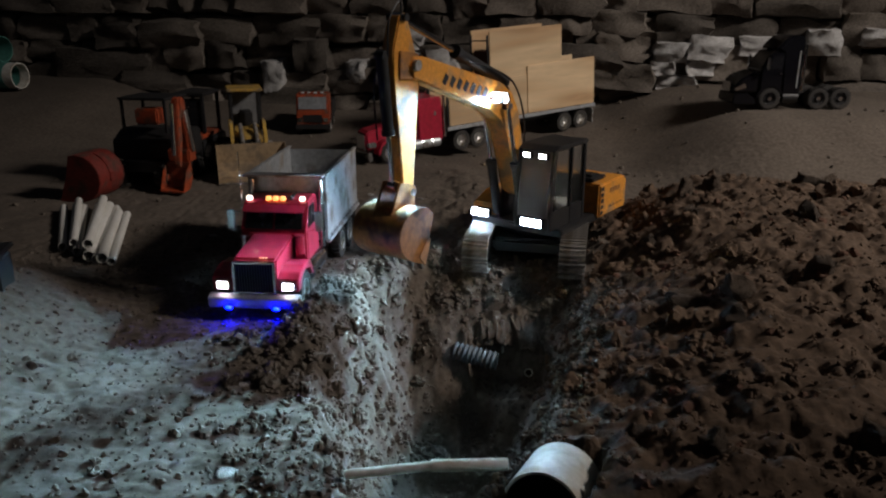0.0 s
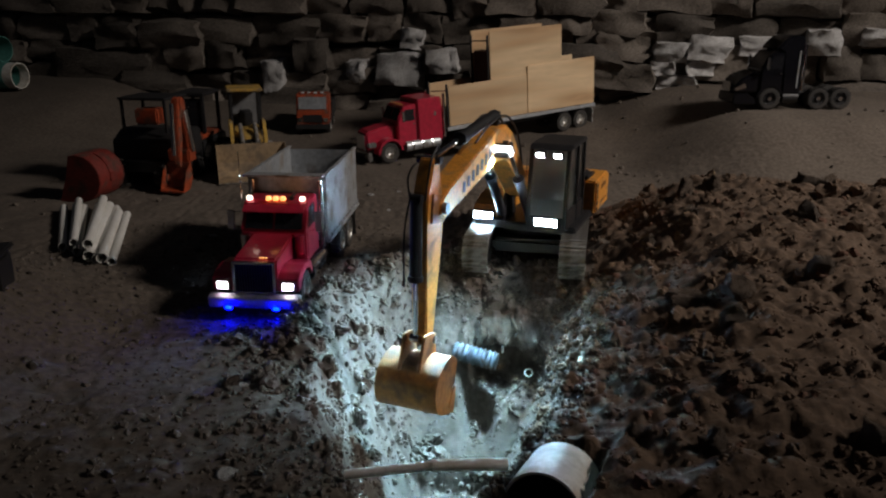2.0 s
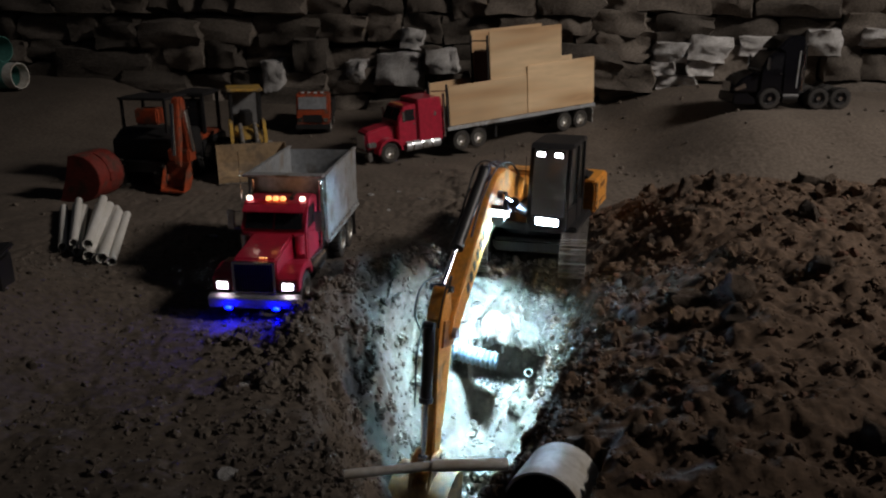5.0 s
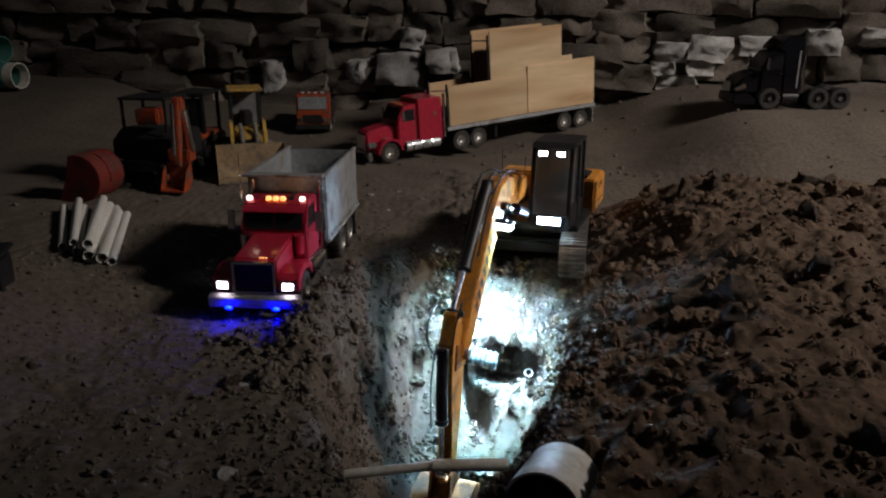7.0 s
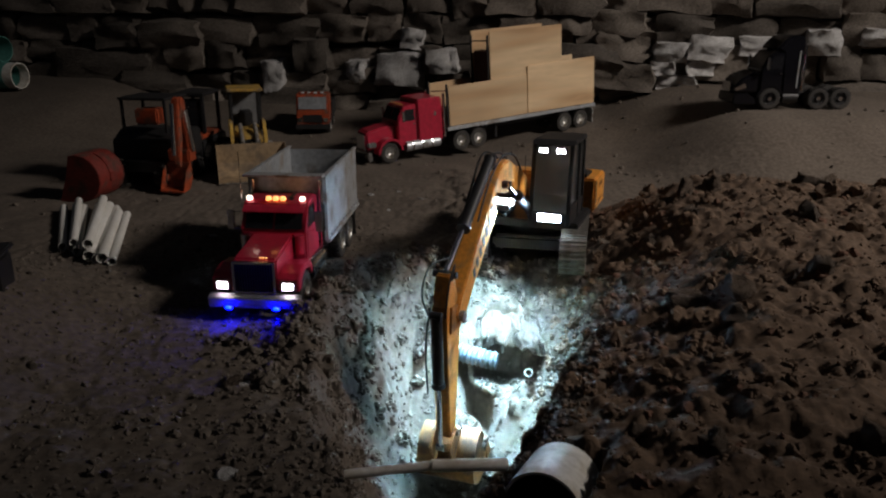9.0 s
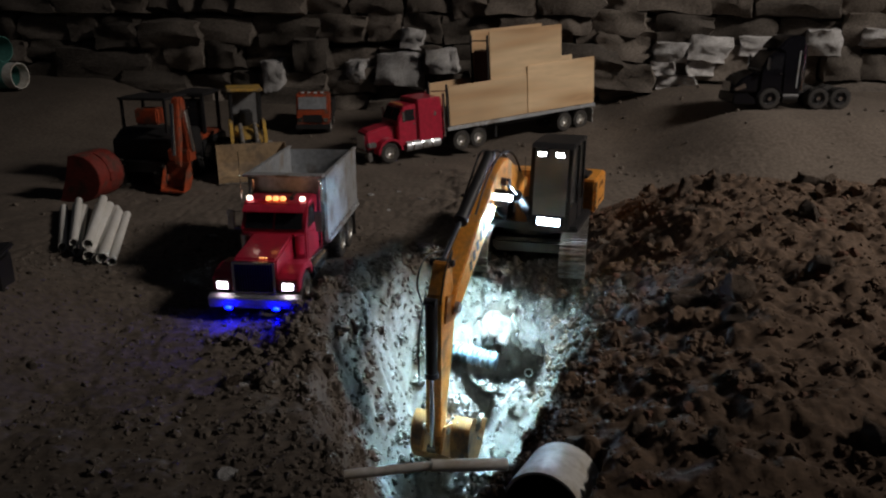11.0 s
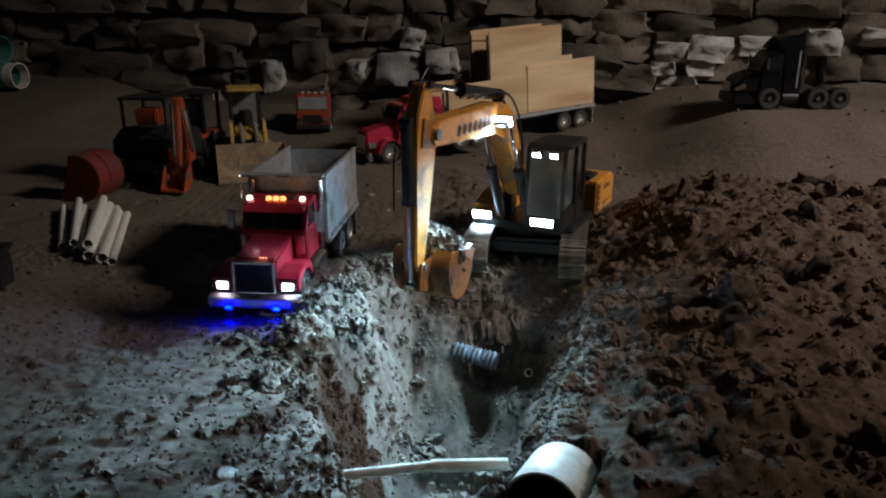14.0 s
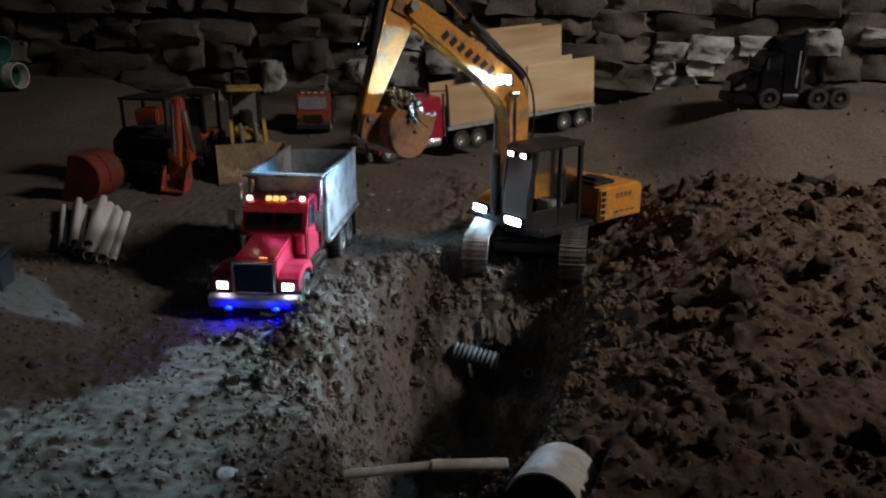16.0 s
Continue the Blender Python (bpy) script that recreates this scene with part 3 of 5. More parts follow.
part("pin", rod((-0.098, -0.026, 0.03), (-0.098, 0.026, 0.03), 0.008), BLACK, stick)
hose([(-0.09, 0.02, 0.045), (-0.13, 0.03, 0.06), (-0.09, 0.03, 0.095), (-0.02, 0.022, 0.088)], 0.0022, BLACK, stick)
hose([(-0.03, -0.022, 0.06), (0.05, -0.024, 0.078), (0.16, -0.02, 0.070)], 0.0022, BLACK, stick)

W = 0.065
shell = [(0.050, -0.026), (0.030, 0.0), (0.028, 0.040), (0.046, 0.082), (0.082, 0.104), (0.124, 0.096), (0.154, 0.062), (0.174, 0.006)]
inner = [(0.054, -0.022), (0.036, 0.002), (0.034, 0.039), (0.050, 0.077), (0.083, 0.097), (0.120, 0.090), (0.149, 0.060), (0.170, 0.006)]


def rounded(points, n=4):
    """The same outline with smooth bends."""
    out = []
    for k in range(len(points) - 1):
        p0, p1, p2, p3 = (Vector(points[min(max(j, 0), len(points) - 1)]) for j in (k - 1, k, k + 1, k + 2))
        for m in range(n):
            t = m / n
            out.append(tuple(0.5 * (2 * p1 + (p2 - p0) * t + (2 * p0 - 5 * p1 + 4 * p2 - p3) * t * t + (3 * p1 - p0 - 3 * p2 + p3) * t ** 3)))
    return out + [points[-1]]


shell, inner = [[(0.03 + (x - 0.03) * 0.90, z * 0.92) for x, z in rounded(line)] for line in (shell, inner)]
bm = prism(shell + inner[::-1], -W, W, 0)
for y in (-W - 0.004, W):
    prism(shell, y, y + 0.004, 0.0008, bm)
bucket = part("bucket", bm, WORN, excavator, "worn orange digging bucket caked with soil", smooth=True)
for y in (-W - 0.0065, W + 0.0035):
    part("side_cutter", prism([(0.138, 0.028), (0.163, 0.004), (0.138, -0.004), (0.102, -0.012), (0.100, 0.0)], y, y + 0.003, 0.0005), WORN, bucket)
for y in (-0.0255, 0.0195):
    part("lug", prism([(-0.012, -0.010), (-0.022, 0.02), (-0.024, 0.046), (0.05, 0.078), (0.06, 0.0), (0.045, -0.010)], y, y + 0.006, 0.001), WORN, bucket)
for k in range(5):
    y = -0.054 + k * 0.027
    part("tooth", prism([(0.148, 0.017), (0.175, 0.0), (0.174, -0.003), (0.150, 0.004)], y - 0.007, y + 0.007, 0.0008), material("tooth_steel", (0.10, 0.085, 0.07), 0.7, 0.3) if k == 0 else bpy.data.materials["tooth_steel"], bucket)

# rams: each barrel and rod turns about its own pin
RAMS = {"boom_a": ("house", (0.088, -0.062, 0.135), "boom", (0.23, -0.037, 0.125), 0.013),
        "boom_b": ("house", (0.088, 0.018, 0.135), "boom", (0.23, 0.037, 0.125), 0.013),
        "arm": ("boom", (0.235, 0.0, 0.195), "stick", (-0.098, 0.0, 0.03), 0.014),
        "bucket": ("stick", (-0.02, 0.0, 0.082), "bucket", (-0.016, 0.0, 0.040), 0.013)}
BARREL = {"boom_a": 0.155, "boom_b": 0.155, "arm": 0.24, "bucket": 0.17}
ram_parts = {}
for key, (_, _, _, _, r) in RAMS.items():
    n = BARREL[key]
    bm = rod((0, 0, 0), (n, 0, 0), r, seg=18)
    rod((n - 0.012, 0, 0), (n, 0, 0), r * 1.18, bm=bm, seg=18)
    rod((0, -r * 0.9, 0), (0, r * 0.9, 0), r * 0.8, bm=bm)
    barrel = part("ram_barrel", bm, BLACK, excavator, "black hydraulic ram", smooth=True)
    bm = rod((0, 0, 0), (-n * 1.02, 0, 0), r * 0.45, seg=14)
    rod((0, -r * 0.8, 0), (0, r * 0.8, 0), r * 0.7, bm=bm)
    ram_parts[key] = (barrel, part("ram_rod", bm, CHROME, excavator, "polished ram rod", smooth=True))

# the scoop of soil that is dug up and carried
bm = bmesh.new()
bmesh.ops.create_icosphere(bm, subdivisions=5, radius=1)
for v in bm.verts:
    p = v.co.copy()
    lump = 0.22 * noise.noise(p * 2.2) + 0.22 * abs(noise.noise(p * 5)) + 0.11 * noise.noise(p * 11) + 0.06 * noise.noise(p * 23)
    p *= 1 + lump
    v.co = (0.096 + p.x * 0.055, p.y * 0.066, 0.016 + p.z * (0.054 if p.z > 0 else 0.074))
dirt_load = part("soil_scoop", bm, CLOD, None, "pale lumpy scoop of dug soil", smooth=True)
tagged(dirt_load, category="soil")
SCOOPED, BURIED = 9.0, -0.50


def at_ram(base, end):
    x = (end - base).normalized()
    y = Vector((0, 0, 1)).cross(x)
    y = (y if y.length > 1e-3 else Vector((1, 0, 0)).cross(x)).normalized()
    z = x.cross(y)
    def m(o):
        return Matrix(((x.x, y.x, z.x, o.x), (x.y, y.y, z.y, o.y), (x.z, y.z, z.z, o.z), (0, 0, 0, 1)))
    return m(base), m(end)


def motions():
    times = [k * 0.2 for k in range(81)]
    rows = {}
    for t in times:
        house_m, boom_m, stick_m, bucket_m = arm_poses(t)
        frames = {"house": house_m, "boom": boom_m, "stick": stick_m, "bucket": bucket_m}
        for ob, m in ((excavator, machine_pose(t)), (house, house_m), (boom, boom_m), (stick, stick_m), (bucket, bucket_m)):
            rows.setdefault(ob, []).append((t, m))
        for key, (fa, pa, fb, pb, _) in RAMS.items():
            mb, me_ = at_ram(frames[fa] @ Vector(pa), frames[fb] @ Vector(pb))
            rows.setdefault(ram_parts[key][0], []).append((t, mb))
            rows.setdefault(ram_parts[key][1], []).append((t, me_))
        # the scoop lies in the trench floor until the bucket lifts it
        u = max(t, SCOOPED)
        m = machine_pose(u) @ arm_poses(u)[3]
        s = min(1, max(0, (SCOOPED - t) / 1.4))
        m.translation.z += (BURIED - m.translation.z) * s * s * (3 - 2 * s)
        rows.setdefault(dirt_load, []).append((t, m))
    for ob, r in rows.items():
        walk(ob, r)

# ---- vehicles: x forwards, y to their left, z up ----


def lathe_y(profile, seg=22, bm=None):
    """A body turned about the y axis: profile of (radius, y), closed."""
    out = bm or bmesh.new()
    rings = [[out.verts.new((r * math.cos(2 * math.pi * k / seg), y, r * math.sin(2 * math.pi * k / seg))) for k in range(seg)] for r, y in profile]
    for i in range(len(rings)):
        a, b = rings[i], rings[(i + 1) % len(rings)]
        for k in range(seg):
            out.faces.new((a[k], a[(k + 1) % seg], b[(k + 1) % seg], b[k]))
    return out


def wheel(parent, x, y, z, r=0.045, w=0.028, rim=None, twin=False):
    """Tyre with tread blocks, and a dished rim facing away from the vehicle's middle."""
    s = 1 if y > 0 else -1
    h = w / 2
    bm = lathe_y([(r * 0.58, -h * 0.8), (r * 0.80, -h), (r * 0.95, -h * 0.9), (r, -h * 0.6), (r, h * 0.6), (r * 0.95, h * 0.9), (r * 0.80, h), (r * 0.58, h * 0.8)])
    for k in range(22):
        a = 2 * math.pi * k / 22
        g = bmesh.ops.create_cube(bm, size=1)
        bmesh.ops.transform(bm, matrix=pose(r * 1.005 * math.cos(a), 0, r * 1.005 * math.sin(a), 0, -math.degrees(a), 0) @ Matrix.Diagonal((0.004, w * 0.86, r * 0.14, 1)), verts=g["verts"])
    ob = part("wheel", bm, RUBBER, parent, smooth=True)
    ob.matrix_basis = Matrix.Translation((x, y, z))
    bm = lathe_y([(0.001, s * h * 0.30), (r * 0.22, s * h * 0.62), (r * 0.28, s * h * 0.25), (r * 0.50, s * h * 0.35), (r * 0.60, s * h * 0.98), (r * 0.60, -s * h * 0.9), (0.001, -s * h * 0.9)])
    for k in range(8):
        a = 2 * math.pi * k / 8
        rod((r * 0.36 * math.cos(a), s * h * 0.25, r * 0.36 * math.sin(a)), (r * 0.36 * math.cos(a), s * h * 0.5, r * 0.36 * math.sin(a)), r * 0.05, bm=bm, seg=6)
    part("rim", bm, rim or RIM, ob, smooth=True)
    if twin:
        inner = new("wheel", ob.data)
        inner.parent = parent
        inner.matrix_basis = Matrix.Translation((x, y - s * (w + 0.004), z))
    return ob


def arch(x, z, r, y0, y1, thick=0.004, a0=10, a1=170, n=10):
    """A mudguard curving over a wheel."""
    pts = [(x + (r + thick) * math.cos(radians(a0 + (a1 - a0) * k / n)), z + (r + thick) * math.sin(radians(a0 + (a1 - a0) * k / n))) for k in range(n + 1)]
    pts += [(x + r * math.cos(radians(a1 - (a1 - a0) * k / n)), z + r * math.sin(radians(a1 - (a1 - a0) * k / n))) for k in range(n + 1)]
    return prism(pts, y0, y1, 0)


def dump_truck():
    t = thing("dump_truck", pose(-0.427, 1.622, 0.002, 0, 0, -95), "red model dump truck with lit headlights and grey tipper body", "truck")
    # x = 0 at the bumper; the vehicle reaches back to x = -0.70
    part("chassis", box(-0.68, -0.03, -0.035, 0.035, 0.050, 0.072, 0.002), BLACK, t)
    bm = prism([(0.006, 0.030), (0.012, 0.040), (0.012, 0.056), (0.0, 0.062), (-0.012, 0.062), (-0.012, 0.030)], -0.106, 0.106, 0.002)
    part("bumper", bm, BUMPER, t, "dull chrome front bumper")
    bm = prism([(-0.010, 0.064), (-0.010, 0.132), (-0.018, 0.142), (-0.165, 0.158), (-0.165, 0.070)], -0.051, 0.051, 0.005)
    hood = part("hood", bm, RED, t, "red engine hood")
    for y0, y1 in ((-0.100, -0.0515), (0.0515, 0.100)):
        bm = prism([(-0.012, 0.066), (-0.010, 0.096), (-0.030, 0.108), (-0.070, 0.114), (-0.125, 0.108), (-0.140, 0.090), (-0.140, 0.066), (-0.132, 0.070), (-0.115, 0.094), (-0.080, 0.102), (-0.048, 0.094), (-0.034, 0.068)], y0, y1, 0.002)
        part("fender", bm, RED, t, "red front fender")
    # grille: chrome surround with upright bars
    bm = bmesh.new()
    for y0, y1, z0, z1 in ((-0.050, -0.044, 0.064, 0.138), (0.044, 0.050, 0.064, 0.138), (-0.044, 0.044, 0.133, 0.139), (-0.044, 0.044, 0.064, 0.068)):
        box(-0.0095, -0.001, y0, y1, z0, z1, 0.001, bm)
    grille = part("grille", bm, CHROME, t, "chrome grille surround with dark bars")
    part("backing", box(-0.0098, -0.0075, -0.044, 0.044, 0.068, 0.133, 0), BLACK, grille)
    for k in range(15):
        part("bar", box(-0.0075, -0.004, -0.042 + k * 0.006 - 0.0009, -0.042 + k * 0.006 + 0.0009, 0.068, 0.133, 0), BLACK, grille)
    for y in (-0.076, 0.076):
        bm = box(-0.030, -0.006, y - 0.018, y + 0.018, 0.068, 0.094, 0.003)
        lamp = part("headlight", bm, CHROME, t)
        part("lens", box(-0.0065, -0.003, y - 0.0125, y + 0.0125, 0.0735, 0.0885, 0.004), LENS_HEAD, lamp)
    for y in (-0.058, 0.052):
        bm = rod((0.008, y, 0.034), (0.0135, y, 0.034), 0.0095, seg=18)
        lamp = part("fog_light", bm, BLACK, t)
        part("lens", rod((0.0126, y, 0.0350), (0.0152, y, 0.0325), 0.0078, 0.006, seg=18), LENS_BLUE, lamp, "blue glowing lens")
    for y in (0.012, 0.019, 0.026):
        part("marker_light", box(-0.024, -0.019, y - 0.0012, y + 0.0012, 0.1420, 0.1445, 0.0004), LENS_AMBER, hood)
    # cab
    bm = prism([(-0.166, 0.075), (-0.166, 0.160), (-0.172, 0.166), (-0.196, 0.222), (-0.208, 0.231), (-0.285, 0.231), (-0.290, 0.225), (-0.290, 0.075)], -0.080, 0.080, 0.004)
    cab = part("cab", bm, RED, t, "red cab with dark windscreen")
    for y0, y1 in ((-0.070, -0.003), (0.003, 0.070)):
        part("windscreen", prism([(-0.1705, 0.168), (-0.1675, 0.168), (-0.1925, 0.217), (-0.1955, 0.217)], y0, y1, 0), TINT, cab)
    for s in (-1, 1):
        y = s * 0.0803
        part("side_window", prism([(-0.190, 0.166), (-0.204, 0.215), (-0.255, 0.217), (-0.255, 0.166)], y - 0.0008, y + 0.0008, 0), TINT, cab)
        door = part("door", box(-0.262, -0.180, y - 0.0012, y + 0.0012, 0.090, 0.162, 0.0008), RED, cab)
        part("handle", box(-0.256, -0.244, s * 0.083 - 0.0012, s * 0.083 + 0.0012, 0.150, 0.154, 0.0005), CHROME, cab)
        bm = rod((-0.186, s * 0.083, 0.205), (-0.182, s * 0.108, 0.205), 0.0012, seg=6)
        rod((-0.186, s * 0.083, 0.160), (-0.182, s * 0.108, 0.165), 0.0012, seg=6, bm=bm)
        box(-0.187, -0.180, s * 0.109 - 0.009, s * 0.109 + 0.009, 0.160, 0.210, 0.002, bm)
        part("mirror", bm, CHROME, cab)
        stack = part("exhaust_stack", rod((-0.298, s * 0.088, 0.085), (-0.298, s * 0.088, 0.262), 0.0068, seg=16), CHROME, t, "chrome exhaust stack")
        part("heat_shield", tube((-0.298, s * 0.088, 0.13), (-0.298, s * 0.088, 0.20), 0.0095, 0.001), CHROME, stack)
        tank = part("fuel_tank", rod((-0.29, s * 0.074, 0.062), (-0.165, s * 0.074, 0.062), 0.026, seg=22), CHROME, t, "polished fuel tank", smooth=True)
        part("step", box(-0.26, -0.20, s * 0.097 - 0.006, s * 0.097 + 0.006, 0.056, 0.060, 0.001), BLACK, tank)
        part("air_cleaner", rod((-0.155, s * 0.066, 0.112), (-0.155, s * 0.066, 0.158), 0.012, seg=16), RED if s > 0 else CHROME, t)
    visor = part("sun_visor", prism([(-0.186, 0.216), (-0.170, 0.208), (-0.170, 0.210), (-0.190, 0.222)], -0.076, 0.076, 0), RED, cab)
    for y, mat in ((-0.066, LENS_WARM), (-0.018, LENS_AMBER), (0.000, LENS_AMBER), (0.018, LENS_AMBER), (0.066, LENS_WARM)):
        bm = prism([(-0.214, 0.2305), (-0.198, 0.2305), (-0.199, 0.240), (-0.206, 0.2415)], y - 0.0058, y + 0.0058, 0.001)
        part("roof_light", bm, mat, cab, "glowing roof marker light")
    part("horn", rod((-0.262, 0.035, 0.238), (-0.20, 0.040, 0.238), 0.003, 0.006, seg=12), CHROME, cab)
    # tipper body
    z0, z1, xa, xb, yw = 0.100, 0.272, -0.302, -0.690, 0.100
    bm = box(xb, xa, -yw, yw, z0, z0 + 0.006, 0.001)
    body = part("tipper_floor", bm, ALU, t, "grey metal tipper body")
    for s in (-1, 1):
        y = s * yw
        wall_ob = part("side_wall", prism([(xb, z0), (xb, z1 - 0.004), (xa, z1), (xa, z0)], y - 0.002, y + 0.002, 0.0006), ALU, t)
        part("top_rail", box(xb, xa, y - 0.005, y + 0.005, z1 - 0.002, z1 + 0.004, 0.001), ALU, wall_ob)
        part("bottom_rail", box(xb, xa, y - 0.004, y + 0.006 * s + 0.002, z0 - 0.006, z0 + 0.004, 0.001), ALU, wall_ob)
        for k in range(13):
            x = xa - 0.014 - k * 0.030
            part("rivet", rod((x - 0.015, y, z0 + 0.010), (x - 0.015, y + s * 0.006, z0 + 0.010), 0.0042, seg=8), CHROME, wall_ob)
    part("head_board", box(xa - 0.004, xa, -yw, yw, z0, z1, 0.0006), ALU, t)
    part("tail_gate", box(xb, xb + 0.004, -yw, yw, z0, z1 - 0.006, 0.0006), ALU, t)
    bm = prism([(xa, z1 - 0.002), (xa + 0.040, z1 + 0.002), (xa + 0.042, z1 + 0.008), (xa, z1 + 0.006)], -yw - 0.002, yw + 0.002, 0.001)
    part("cab_guard", bm, ALU, t)
    # wheels and mudguards
    for s in (-1, 1):
        wheel(t, -0.082, s * 0.085, 0.046, 0.046, 0.026)
        for x in (-0.475, -0.575):
            wheel(t, x, s * 0.088, 0.046, 0.046, 0.026, twin=True)
        part("mud_flap", box(-0.640, -0.637, s * 0.075 - 0.03, s * 0.075 + 0.03, 0.015, 0.09, 0.0005), RUBBER, t)
    hub = part("axle", rod((-0.082, -0.08, 0.046), (-0.082, 0.08, 0.046), 0.007), BLACK, t)
    for x in (-0.475, -0.575):
        part("axle", rod((x, -0.085, 0.046), (x, 0.085, 0.046), 0.009), BLACK, t)
    part("aerial", rod((-0.20, -0.085, 0.21), (-0.20, -0.085, 0.35), 0.0009, seg=6), CHROME, cab)
    return t


dump_truck()
bm = bmesh.new()
bmesh.ops.create_icosphere(bm, subdivisions=4, radius=1)
for v in bm.verts:
    k = 1 + 0.25 * noise.noise(v.co * 2.5) + 0.18 * noise.noise(v.co * 7)
    v.co = (-0.58 + v.co.x * 0.085 * k, 0.01 + v.co.y * 0.085, 0.104 + max(0.003, v.co.z) * 0.075 * k)
pile = part("soil_pile", bm, CLOD, None, smooth=True)
pile.matrix_world = pose(-0.427, 1.622, 0.002, 0, 0, -95)
tagged(pile, "heap of brown soil in the tipper body", "soil")


def tractor(name, m, paint, label, sleeper_top):
    """A long-nosed road tractor; x = 0 at the front axle."""
    t = thing(name, m, label, "truck")
    part("chassis", box(-0.50, 0.09, -0.030, 0.030, 0.045, 0.066, 0.002), BLACK, t)
    part("bumper", prism([(0.105, 0.020), (0.112, 0.03), (0.110, 0.060), (0.095, 0.062), (0.090, 0.022)], -0.092, 0.092, 0.002), CHROME, t)
    bm = prism([(0.098, 0.062), (0.098, 0.132), (0.085, 0.145), (-0.05, 0.165), (-0.05, 0.065)], -0.050, 0.050, 0.008)
    part("hood", bm, paint, t)
    part("grille", box(0.0985, 0.104, -0.040, 0.040, 0.064, 0.134, 0.002), CHROME, t)
    for s in (-1, 1):
        part("fender", arch(0.0, 0.046, 0.054, s * 0.075 - 0.024, s * 0.075 + 0.024, 0.010, 0, 175), paint, t)
        lamp = part("headlight", box(0.065, 0.096, s * 0.072 - 0.016, s * 0.072 + 0.016, 0.078, 0.102, 0.004), CHROME, t)
        part("lens", box(0.0955, 0.099, s * 0.072 - 0.013, s * 0.072 + 0.013, 0.081, 0.099, 0.002), material("clear_lens", (0.6, 0.6, 0.6), 0.1), lamp)
    bm = prism([(-0.05, 0.065), (-0.05, 0.172), (-0.078, 0.232), (-0.09, 0.240), (-0.150, 0.243), (-0.150, 0.065)], -0.078, 0.078, 0.005)
    cab = part("cab", bm, paint, t)
    for y0, y1 in ((-0.068, -0.003), (0.003, 0.068)):
        part("windscreen", prism([(-0.0525, 0.178), (-0.0500, 0.178), (-0.0755, 0.228), (-0.078, 0.228)], y0, y1, 0), TINT, cab)
    top = sleeper_top
    bm = prism([(-0.1505, 0.065), (-0.1505, top - 0.006), (-0.157, top), (-0.272, top), (-0.278, top - 0.006), (-0.278, 0.065)], -0.086, 0.086, 0.005)
    sleeper = part("sleeper", bm, paint, t)
    for s in (-1, 1):
        y = s * 0.0784
        part("side_window", prism([(-0.074, 0.172), (-0.088, 0.222), (-0.136, 0.222), (-0.136, 0.172)], y - 0.0008, y + 0.0008, 0), TINT, cab)
        part("door_seam", box(-0.144, -0.142, y - 0.0006, y + 0.0006, 0.080, 0.225, 0), BLACK, cab)
        part("handle", box(-0.138, -0.126, s * 0.0805 - 0.0012, s * 0.0805 + 0.0012, 0.155, 0.159, 0.0005), CHROME, cab)
        part("vent", box(-0.245, -0.235, s * 0.0863 - 0.0006, s * 0.0863 + 0.0006, 0.18, 0.198, 0), CHROME, sleeper)
        bm = rod((-0.070, s * 0.080, 0.215), (-0.066, s * 0.102, 0.215), 0.0012, seg=6)
        box(-0.071, -0.064, s * 0.103 - 0.008, s * 0.103 + 0.008, 0.175, 0.220, 0.002, bm)
        part("mirror", bm, CHROME, cab)
        stack = part("exhaust_stack", rod((-0.290, s * 0.080, 0.075), (-0.290, s * 0.080, top + 0.01), 0.0062, seg=14), CHROME, t)
        tank = part("fuel_tank", rod((-0.26, s * 0.070, 0.058), (-0.085, s * 0.070, 0.058), 0.024, seg=20), ALU, t, smooth=True)
        for x in (-0.22, -0.17, -0.12):
            part("tank_strap", tube((x, s * 0.070, 0.058), (x + 0.006, s * 0.070, 0.058), 0.0255, 0.001, seg=20), CHROME, tank)
        wheel(t, 0.0, s * 0.075, 0.045, 0.045, 0.026)
        for x in (-0.375, -0.470):
            wheel(t, x, s * 0.078, 0.045, 0.045, 0.026, twin=True)
    for x in (0.0, -0.375, -0.470):
        part("axle", rod((x, -0.075, 0.045), (x, 0.075, 0.045), 0.008), BLACK, t)
    part("fifth_wheel", box(-0.46, -0.39, -0.035, 0.035, 0.066, 0.078, 0.003), BLACK, t)
    for y in (-0.05, -0.025, 0.0, 0.025, 0.05):
        part("marker_light", box(-0.095, -0.086, y - 0.005, y + 0.005, 0.2415, 0.2475, 0.001), material("unlit_amber", (0.45, 0.2, 0.05), 0.3) if y == -0.05 else bpy.data.materials["unlit_amber"], cab)
    return t


